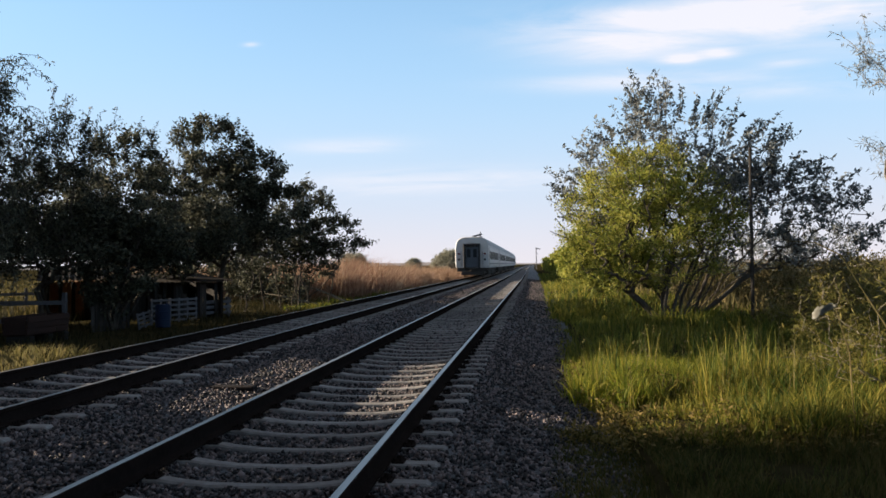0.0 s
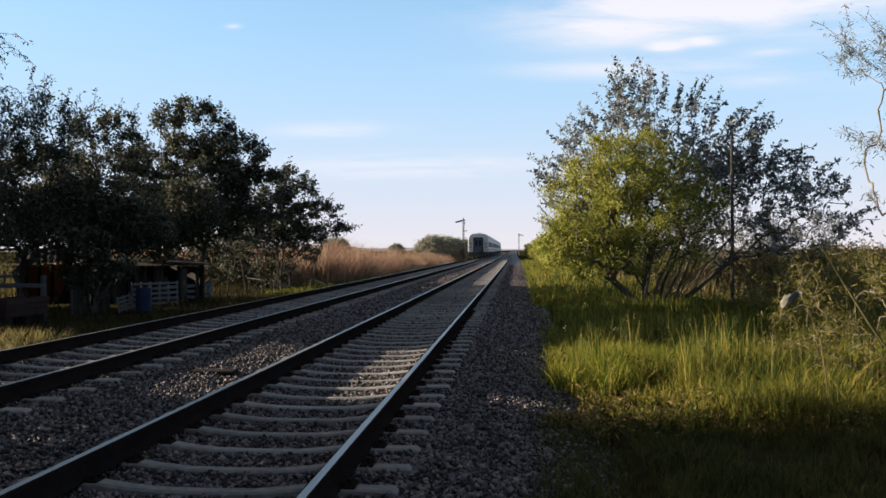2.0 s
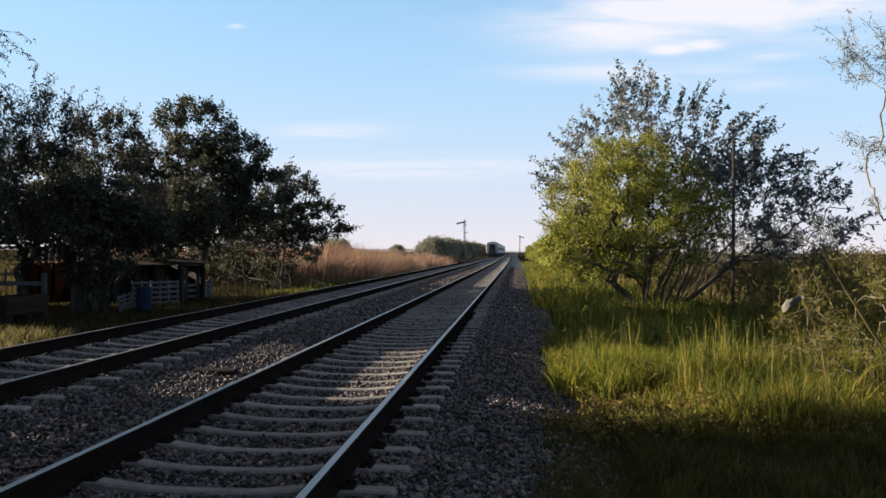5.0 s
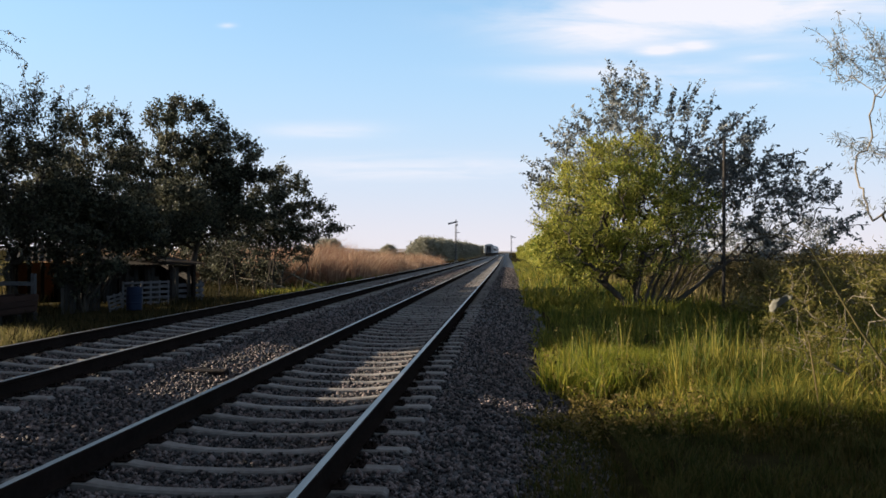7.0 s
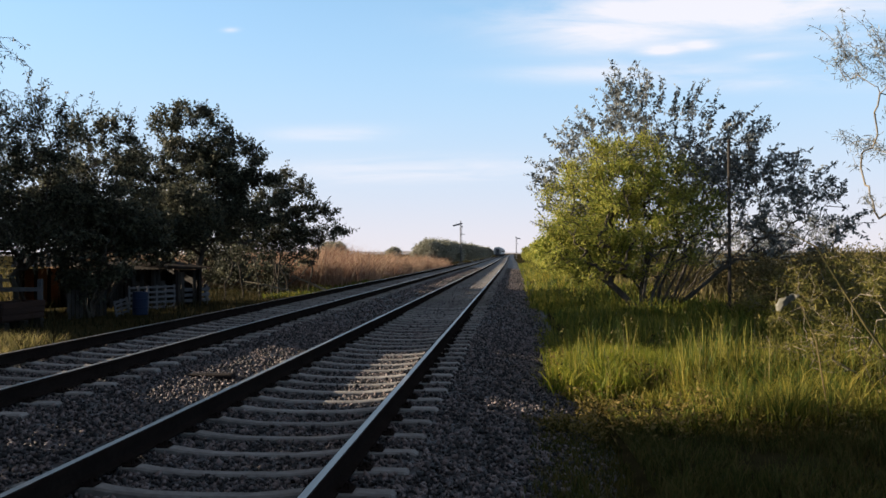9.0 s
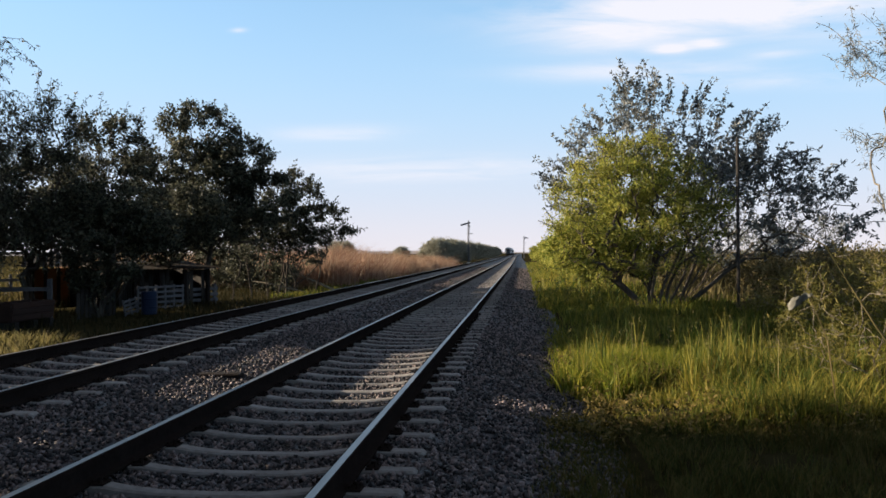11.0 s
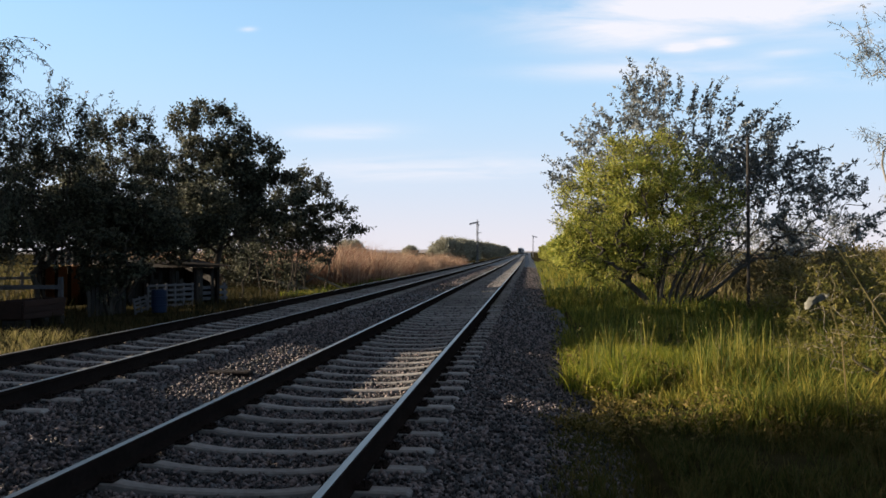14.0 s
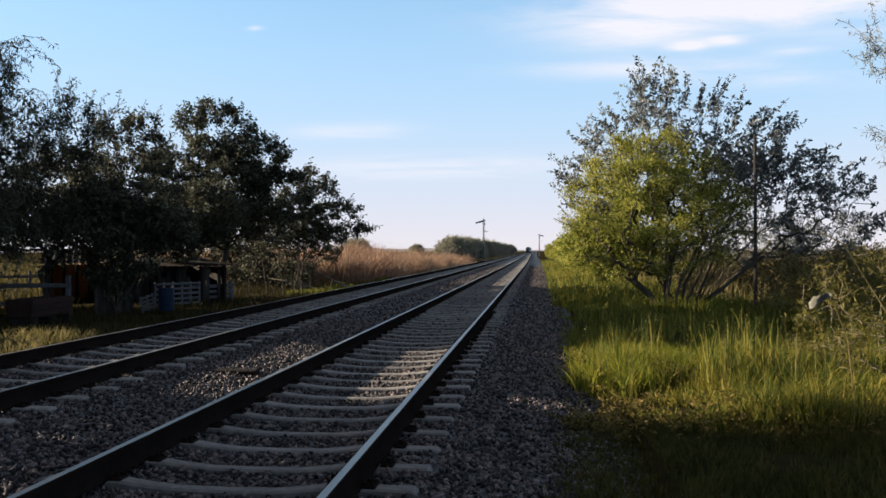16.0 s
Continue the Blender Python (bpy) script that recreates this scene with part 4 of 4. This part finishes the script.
tree("spreading_tree", "sparse grey-leaved tree leaning over the grass", (4.9, 26.2, 0.05), [(2.2, 0, 2.9, 2.2, 1.5, 1.6), (1.8, 0, 4.1, 1.5, 1.2, 0.9), (4.1, 0, 2.8, 1.5, 1.1, 1.5)], "leaf_grey", "sunlit_bark", 32,
     points=580, per=8, size=0.135, aspect=0.5, spread=0.06, r_base=0.09, r_tip=0.008, fork=0.4, stems=6, droop=0.0, shoots=130, reach=0.7, shoot_leaves=20, tip=0.45)
tree("spreading_tree", "small olive-green tree beside the far grass", (4.9, 42, 0.05), [(-0.8, 0, 2.6, 2.6, 2.0, 1.5), (0, 0, 4.0, 1.8, 1.6, 1.0), (-2.4, 0, 1.9, 1.4, 1.5, 1.1)], "leaf_olive", "bark", 37,
     points=300, per=60, size=0.17, aspect=0.5, spread=0.2, r_base=0.08, fork=0.8, stems=5)
tree("feathery_tree", "feathery pale tree with thin hanging twigs", (6.0, 11.5, 0.05), [(-0.55, 0, 3.2, 1.0, 1.2, 1.0), (-0.75, 0, 4.5, 0.9, 1.0, 0.5), (0, 0, 2.4, 1.1, 1.0, 1.0)], "leaf_grey", "pale_bark", 33,
     points=210, per=24, size=0.085, aspect=0.14, spread=0.05, droop=0.6, r_base=0.06, r_tip=0.003, fork=1.2, stems=2, shoots=50, reach=0.55, arc=0.2, shoot_leaves=32)
tree("roadside_shrub", "yellow-green shrub with thin arching stems", (4.6, 10.6, 0.05), [(-0.4, 0, 1.1, 1.0, 0.9, 0.7), (-0.9, -0.2, 0.7, 0.7, 0.7, 0.5), (0.6, 0, 1.3, 0.8, 0.8, 0.7)], "leaf_yellow", "pale_bark", 34,
     points=200, per=30, size=0.075, aspect=0.14, spread=0.07, droop=0.1, r_base=0.02, r_tip=0.003, fork=0.3, stems=6, category="shrub")
tree("roadside_shrub", "yellow-green shrub behind the tall grass", (8.2, 16.5, 0.05), [(0, 0, 1.1, 2.4, 1.6, 0.8), (-2.0, 0.8, 0.8, 1.6, 1.3, 0.7)], "leaf_yellow", "pale_bark", 35,
     points=260, per=42, size=0.09, aspect=0.18, spread=0.12, droop=0.1, r_base=0.02, r_tip=0.004, fork=0.3, stems=8, category="shrub")

h3 = tree("field_shrub", "uneven brown-green shrub in the rough field", (8.5, 30, 0), [(0, 0, 0.9, 1.5, 1.2, 0.8), (0.7, 0.3, 1.4, 0.8, 0.8, 0.6), (-1.0, -0.3, 0.7, 0.9, 0.8, 0.5)], "weed", "bark", 38,
     points=190, per=45, size=0.11, aspect=0.3, spread=0.14, droop=-0.2, r_base=0.02, r_tip=0.004, fork=0.3, stems=7, category="shrub", group="shrubs of the rough field")
for x, y, a in ((11.5, 28.5, 60), (10.0, 22.0, 200), (13.5, 25, 130), (15.5, 31, 20), (12.5, 35, 280), (6.4, 33, 100), (9.8, 38, 10), (17.5, 37, 240), (20, 33, 150), (14, 44, 80), (7.0, 20.5, 300)):
    copy_thing(h3, pose(x, y, 0, 0, 0, a))

h4 = tree("field_bush", "tall sparse grey-green bush in the rough field", (11.8, 34, 0), [(0, 0, 1.9, 1.5, 1.2, 1.1), (0.6, 0.2, 2.6, 0.9, 0.8, 0.6), (-1.0, -0.2, 1.3, 1.0, 0.9, 0.8)], "leaf_grey", "bark", 39,
     points=170, per=14, size=0.13, aspect=0.35, spread=0.13, r_base=0.04, r_tip=0.006, fork=0.4, stems=6, category="bush", group="tall bushes of the rough field", shoots=50, reach=0.6)
for x, y, a in ((9.0, 33.5, 100), (7.2, 37, 320), (12.6, 41, 70)):
    copy_thing(h4, pose(x, y, 0, 0, 0, a))

# hedges
h1 = tree("hedge_bush", "olive-green hedge bush beside the track", (4.2, 55, 0), [(0, 0, 1.4, 1.6, 2.6, 1.2), (0.5, 0.8, 2.7, 1.0, 1.4, 1.0), (-0.4, -1.2, 2.2, 0.9, 1.2, 0.8)], "leaf_olive", "bark", 41, points=180, per=70, size=0.17, spread=0.22, r_base=0.06, fork=0.4, stems=4, category="bush", group="bushes along the line")
for x, y, a in ((4.4, 63, 180), (3.9, 72, 20), (4.4, 84, 160), (3.8, 100, 200), (4.4, 124, 90), (3.8, 150, 300), (4.4, 185, 20), (4.4, 235, 120), (6.5, 58, 190), (7.5, 70, 0)):
    copy_thing(h1, pose(x, y, 0, 0, 0, a))
h2 = tree("hedge_bush", "round bush beside the track, leaves paled for distant haze", (-14.4, 136, 0), [(0, 0, 2.0, 2.8, 3.0, 1.8), (0.3, 0.5, 3.2, 1.9, 2.2, 1.2)], "leaf_hazed", "bark", 42, points=200, per=70, size=0.28, spread=0.32, r_base=0.08, fork=0.4, stems=4, category="bush", group="bushes along the line")
for x, y, a in ((-13.0, 142, 40), (-15.0, 149, 80), (-12.8, 152, 120), (-13.2, 166, 10), (-12.6, 180, 200), (-12.2, 200, 250), (-12.4, 222, 90), (-12.0, 246, 330), (-12.0, 272, 30), (-11.6, 300, 100), (-11.4, 330, 200),
                (-34, 150, 60), (-43, 285, 0)):
    copy_thing(h2, pose(x, y, 0, 0, 0, a))


# ---- grass, reeds, gravel ----
def build_plants():
    rng = np.random.default_rng(5)

    def strew(n, x0, x1, y0, y1, power=1.0, clump=0.0):
        xs, ys = rng.uniform(x0, x1, n), y0 + (y1 - y0) * rng.random(n) ** power
        if clump:
            keep = np.array([noise.noise((x * clump, y * clump, 7)) + 0.25 > rng.uniform(-0.4, 0.5) for x, y in zip(xs, ys)])
            xs, ys = xs[keep], ys[keep]
        return xs, ys

    def edge(ys):
        """Where the grass begins beside the ballast."""
        e = np.array([0.52 + 0.2 * noise.noise((0.0, y * 0.5, 2)) for y in ys])
        return e - np.where(ys < 8.3, 0.42, 0) + np.where((ys >= 8.3) & (ys < 9.8), 0.2, 0)

    def heights(xs, ys, lo, hi):
        n = np.array([noise.noise((x * 0.5, y * 0.5, 1)) for x, y in zip(xs, ys)])
        return (lo + (hi - lo) * np.clip(0.5 + n, 0.05, 1)) * rng.uniform(0.6, 1.2, len(xs))

    def ground_at(xs, ys):
        return np.array([max(ground_z(x, y), bed_z(x)) if x < 1.1 else ground_z(x, y) for x, y in zip(xs, ys)]) - 0.02

    def tufts(n, per, x0, x1, y0, y1, power, radius, lo, hi, width, mat, name, label, clump=0.6, keep=lambda x, y: True):
        """Tufts: blades that fan out from common roots."""
        cx, cy = strew(n, x0, x1, y0, y1, power, clump)
        k = (cx > edge(cy)) & (cx < 0.56 * cy + 2)
        cx, cy = cx[k], cy[k]
        ch = heights(cx, cy, lo, hi) * np.clip((cx - edge(cy)) * 1.3 + 0.45, 0.3, 1)
        src = np.repeat(np.arange(len(cx)), per)
        ang, rad = rng.uniform(0, 2 * math.pi, len(src)), radius * rng.random(len(src)) ** 0.7
        xs, ys = cx[src] + rad * np.cos(ang), cy[src] + rad * np.sin(ang)
        hs = ch[src] * rng.uniform(0.35, 1.1, len(src)) * (1.15 - 0.6 * (rad / radius) ** 2)
        blades(name, xs, ys, ground_at(xs, ys), hs, width, 0.75, M[mat], label, "grass", rng)

    tufts(1700, 60, 0.4, 9.5, 8.0, 14.5, 1.05, 0.20, 0.04, 0.56, 0.0062, "grass", "tall_grass", "tall sunlit yellow-green tufts of wild grass")
    tufts(3200, 22, 0.5, 14, 14, 30, 1.2, 0.25, 0.16, 0.48, 0.011, "grass", "tall_grass", "tall green grass round the trees")
    tufts(7500, 22, -0.1, 6, 2.5, 8.6, 0.9, 0.15, 0.08, 0.24, 0.005, "short_grass", "short_grass", "short grass in deep shade, its colour darkened too", clump=0.5)
    xs, ys = strew(85000, 0.5, 45, 26, 130, 1.8, 0.3)
    k = (xs > edge(ys)) & (xs < 0.6 * ys)
    xs, ys = xs[k], ys[k]
    blades("tall_grass", xs, ys, ground_at(xs, ys), heights(xs, ys, 0.22, 0.55), 0.019, 0.9, M["grass"], "tall yellow-green grass along the far line", "grass", rng)
    xs, ys = strew(26000, 5, 50, 27, 75, 1.4, 0.25)
    k = (xs < 0.6 * ys + 2) & (xs > 5 + 0.5 * rng.random(len(xs)))
    xs, ys = xs[k], ys[k]
    blades("tall_weeds", xs, ys, ground_at(xs, ys), heights(xs, ys, 0.5, 1.4), 0.02, 0.7, M["weed"], "tall brownish weeds behind the trees", "weeds", rng)
    # a dense stand at the edge of the ballast, its colour brightened for sun
    cx, cy = strew(420, 0.35, 2.1, 9.9, 12.9, 1.0, 0.9)
    k = cx > edge(cy) + 0.05
    cx, cy = cx[k], cy[k]
    src = np.repeat(np.arange(len(cx)), 60)
    xs, ys = cx[src] + rng.normal(0, 0.10, len(src)), cy[src] + rng.normal(0, 0.10, len(src))
    hs = rng.uniform(0.20, 0.42, len(cx))[src] * rng.uniform(0.5, 1.1, len(src))
    blades("young_grass", xs, ys, ground_at(xs, ys), hs, 0.006, 0.9, M["young_grass"], "dense yellow-green grass beside the ballast, colour brightened for sunlight", "grass", rng)
    # low herbs between and before the tufts
    cx, cy = strew(1500, 0.3, 8, 7.6, 13, 1.3, 1.0)
    k = (cx > edge(cy)) & (cx < 0.56 * cy + 2)
    cx, cy = cx[k], cy[k]
    src = np.repeat(np.arange(len(cx)), 26)
    hh = rng.uniform(0.08, 0.34, len(cx))[src]
    c = np.stack([cx[src] + rng.normal(0, 0.06, len(src)), cy[src] + rng.normal(0, 0.06, len(src)), ground_at(cx, cy)[src] + hh * rng.random(len(src))], 1)
    tagged(new("low_herbs", leaves_mesh("low_herbs", c, 0.055, 0.4, -0.3, rng, M["herb"])), "low brown-green herbs between the grass tufts", "herbs", kind="stuff")
    # upright clumps of taller blades
    cx, cy = strew(80, 0.6, 8.5, 9.8, 14.8, 0.9)
    k = (cx > edge(cy) + 0.15) & (cx < 0.56 * cy + 2)
    cx, cy = cx[k], cy[k]
    src = np.repeat(np.arange(len(cx)), 26)
    xs, ys = cx[src] + rng.normal(0, 0.07, len(src)), cy[src] + rng.normal(0, 0.07, len(src))
    hs = rng.uniform(0.5, 0.98, len(cx))[src] * rng.uniform(0.5, 1.08, len(src))
    blades("tall_grass", xs, ys, ground_at(xs, ys), hs, 0.006, 0.3, M["grass"], "upright clumps of long green grass", "grass", rng)
    # stalks with seed heads
    xs, ys = strew(80, 0.6, 6, 9.2, 14, 1.2)
    k = (xs > edge(ys) + 0.1) & (xs < 0.56 * ys + 2)
    xs, ys = xs[k], ys[k]
    hs = rng.uniform(0.45, 0.95, len(xs))
    blades("grass_stalks", xs, ys, ground_at(xs, ys), hs, 0.004, 0.3, M["seed"], "thin dry grass stalks", "grass", rng)
    c = np.repeat(np.stack([xs, ys, ground_at(xs, ys) + hs * 0.9], 1), 10, 0) + rng.normal(0, 1, (len(xs) * 10, 3)) * np.array([0.02, 0.02, 0.08])
    tagged(new("seed_heads", leaves_mesh("seed_heads", c, 0.03, 0.4, -0.8, rng, M["seed"])), "pale grass seed heads", "grass", kind="stuff")
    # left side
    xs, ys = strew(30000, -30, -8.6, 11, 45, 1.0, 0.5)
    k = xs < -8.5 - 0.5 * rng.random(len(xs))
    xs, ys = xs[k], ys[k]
    blades("yard_grass", xs, ys, ground_at(xs, ys), heights(xs, ys, 0.12, 0.40), 0.010, 0.8, M["shaded_weed"], "sparse weeds under the trees, colour darkened for shade", "grass", rng)
    # sunlit weeds: the pale seed colour carries part of the light
    xs, ys = strew(1700, -10.9, -9.0, 13.0, 15.6, 1.0, 1.5)
    blades("yard_grass", xs, ys, ground_at(xs, ys), heights(xs, ys, 0.10, 0.38), 0.009, 0.9, M["seed"], "clump of weeds beside the ballast, coloured pale for sunlight", "grass", rng)
    xs, ys = strew(9000, -10.6, -8.6, 33, 85, 1.3, 0.4)
    blades("verge_grass", xs, ys, ground_at(xs, ys), heights(xs, ys, 0.08, 0.32), 0.012, 0.8, M["grass"], "low yellow-green grass between the reeds and the ballast", "grass", rng)
    xs, ys = strew(26000, -80, -16, 22, 110, 1.2)
    blades("meadow_grass", xs, ys, ground_at(xs, ys), heights(xs, ys, 0.2, 0.5), 0.04, 0.7, M["meadow"], "sunlit dry meadow grass behind the trees", "grass", rng)
    xs, ys = strew(70000, -26, -8.8, 43, 118, 1.3)
    k = xs < -9.3 - 1.5 * np.clip((60 - ys) / 20, 0, 1) + 1.2 * rng.random(len(xs))
    xs, ys = xs[k], ys[k]
    hs = heights(xs, ys, 0.9, 1.95) * np.clip((-8.6 - xs) * 0.6 + 0.3, 0.25, 1)
    hs *= np.array([1 + 0.75 * noise.noise((x * 0.22, y * 0.12, 6)) for x, y in zip(xs, ys)]) * np.clip(1.15 - (ys - 45) / 160, 0.6, 1.15)
    blades("dry_reeds", xs, ys, ground_at(xs, ys), hs, 0.017, 0.95, M["reed"], "tall dry reddish reeds beside the line", "reeds", rng)


build_plants()
stones("ballast_gravel", 115000, (-8.4, 0.75, 3.0, 17), 0.028, M["stone"], "crushed grey ballast stones", 61, bed_z)
stones("ballast_gravel", 42000, (-8.2, 0.7, 36, 85), 0.042, M["stone"], "crushed grey ballast stones far along the line", 63, bed_z)
stones("ballast_gravel", 40000, (-8.4, 0.75, -4.0, 3.1), 0.028, M["stone"], "crushed grey ballast stones beside the camera", 64, bed_z)
stones("ballast_gravel", 36000, (-8.4, 0.75, 15, 38), 0.036, M["stone"], "crushed grey ballast stones further along", 62, bed_z)

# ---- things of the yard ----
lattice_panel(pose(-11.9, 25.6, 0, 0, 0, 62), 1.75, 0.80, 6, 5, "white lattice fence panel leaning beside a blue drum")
rail_fence(pose(-12.3, 28.3, 0, 0, 0, 55), 2.6, 0.6, "rail fence of the yard, its white greyed for shade", "white_wood", 3)
board_fence(pose(-12.7, 23.0, 0, 0, 0, 72), 1.5, 0.8, "weathered board fence beside the line, darkened for shade", "grey_wood")
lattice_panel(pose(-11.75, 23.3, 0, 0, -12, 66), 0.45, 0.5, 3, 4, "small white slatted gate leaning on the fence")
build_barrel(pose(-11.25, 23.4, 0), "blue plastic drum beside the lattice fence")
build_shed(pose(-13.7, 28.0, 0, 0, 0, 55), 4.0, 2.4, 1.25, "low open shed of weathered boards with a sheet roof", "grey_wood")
build_shed(pose(-16.6, 27.5, 0, 0, 0, 30), 1.8, 1.6, 1.35, "small sunlit brown timber hut in the yard", "brown_wood", 0.5)
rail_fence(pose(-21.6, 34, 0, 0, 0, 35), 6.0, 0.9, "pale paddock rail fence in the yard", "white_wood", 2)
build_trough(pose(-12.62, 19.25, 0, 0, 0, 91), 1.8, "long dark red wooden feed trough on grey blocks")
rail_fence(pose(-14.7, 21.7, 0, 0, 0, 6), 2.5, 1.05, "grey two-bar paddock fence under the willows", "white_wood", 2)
build_pole(pose(5.95, 23, 0), 4.9, "thin dark wooden telegraph pole behind the trees")
build_signal(pose(-9.98, 150, 0), 7.7, -1, "grey semaphore signal with its arm to one side")
build_signal(pose(0.6, 280, 0), 7.5, 1, "distant grey semaphore signal beside the line")
part_tie = thing("loose_timber", pose(-3.87, 9.8, 0.295, 0, 0, 3), "old dark timber lying between the tracks", "timber")
part("beam", boxed(-0.36, 0.36, -0.10, 0.10, -0.12, 0.02, 0.015), M["timber"], part_tie)

def arch(name, at, pts, r0, mat, label, category):
    """A thin bent stem through the points."""
    t = thing(name, at, label, category)
    bm = bmesh.new()
    for i in range(len(pts) - 1):
        tube(bm, pts[i], pts[i + 1], r0 * (1 - i / len(pts)), r0 * (1 - (i + 1) / len(pts)), n=7)
    part("stem", bm, M[mat], t)
    return t


arch("dry_stem", pose(4.35, 9.0, 0), [(0, 0, 0), (-0.22, 0, 0.45), (-0.60, 0, 1.0), (-0.85, 0, 1.42), (-1.10, 0.02, 1.86), (-1.35, 0.05, 2.0), (-1.62, 0.1, 2.02)], 0.018, "weed", "long bent dry stem leaning over the grass", "stem")
arch("dry_stem", pose(4.6, 10.0, 0), [(0, 0, 0), (-0.25, 0, 0.5), (-0.7, 0.1, 0.95), (-1.3, 0.1, 1.15)], 0.010, "weed", "thin bent dry stem leaning over the grass", "stem")
arch("fallen_branch", pose(-9.6, 36.5, 0), [(1.1, 0.2, 0.02), (0.4, 0.1, 0.35), (-0.5, 0, 0.75), (-1.4, 0, 1.0)], 0.07, "pale_bark", "bare fallen branch propped under the trees", "branch")
arch("fallen_branch", pose(-10.2, 34.8, 0), [(0.8, 0.3, 0.02), (0, 0.1, 0.25), (-1.0, 0, 0.5), (-1.8, 0.2, 0.6)], 0.06, "pale_bark", "bare fallen branch lying under the trees", "branch")

# far hill line
V, F = [], []
for i in range(121):
    x = -1800 + 30 * i
    z = 10 + 9 * noise.noise((x * 0.002, 0, 9)) + 6 * noise.noise((x * 0.01, 0, 4))
    V += [(x, 2600, -2), (x, 2640, max(2, z * (0.9 if x < -150 else 0.4))), (x, 2900, -2)]
for i in range(120):
    for j in range(2):
        F.append((3 * i + j, 3 * i + 3 + j, 3 * i + 4 + j, 3 * i + 1 + j))
tagged(new("backdrop_hills", mesh_from("backdrop_hills", V, F, M["hill"])), "low hazy hills on the horizon", "hills", kind="structure")

# plastic bag caught in the shrub
bag = thing("plastic_bag", pose(2.67, 8.0, 1.34), "torn white plastic bag caught on a stem", "plastic bag")
V, F = [], []
for j in range(7):
    for i in range(9):
        u, v = i / 8 - 0.5, j / 6 - 0.5
        V.append((u * 0.22 * (1 - 0.5 * abs(v)) + 0.04 * v, 0.03 * noise.noise((u * 6, v * 6, 2)) + 0.02 * math.sin(u * 9), v * 0.12 * (0.8 - 0.7 * u) + 0.08 * u + 0.02 * noise.noise((u * 7, v * 7, 8))))
F = [(j * 9 + i, j * 9 + i + 1, (j + 1) * 9 + i + 1, (j + 1) * 9 + i) for j in range(6) for i in range(8)]
film_ob = part("film", mesh_from("film", V, F, M["bag"], True), None, bag)
film_ob.modifiers.new("thick", "SOLIDIFY").thickness = 0.003
part("stem", tube(tube(bmesh.new(), (0.09, 0.01, 0.04), (0.28, 0.12, -0.4), 0.004, 0.006, n=6), (0.28, 0.12, -0.39), (0.40, 0.20, -1.34), 0.006, 0.008, n=6), M["weed"], bag)

# tracks last
build_track(NEAR_X, 0, "railway track with worn rails on concrete sleepers", FIRST)
build_track(FAR_X, RAISE, "second railway track with dark rails on concrete sleepers", FAR_FIRST)

TRAIN = [build_coach()]
for k in range(4):
    TRAIN.append(copy_thing(TRAIN[0], pose(0, 0, 0)))
TRAIN.append(build_locomotive())


def motions():
    for k, coach in enumerate(TRAIN):
        rows = []
        for i in range(33):
            t = i * 0.5
            y = 75 + 24 * t + 0.45 * t * t + k * COACH_L
            rows.append((t, pose(FAR_X + bend(y + 12), y, RAIL_Z + RAISE, 0, 0, 0)))
        walk(coach, rows)
    sway = ((0.0, 10), (0.5, 13), (1.0, 8), (1.5, -2), (2.0, -8), (2.5, -9), (3.0, -6), (4.0, -4), (5.2, -6), (6.5, -5), (7.0, -11), (8.0, -14), (9.0, -11), (10.2, -8), (11.5, -4), (12.5, -2), (13.0, 2), (13.5, 6), (14.0, 5), (15.0, 1), (16.0, 0))
    walk(bag, [(t, pose(2.67 + d * 0.0056, 8.0, 1.34, 0, d * 0.3, 0)) for t, d in sway])


motions()
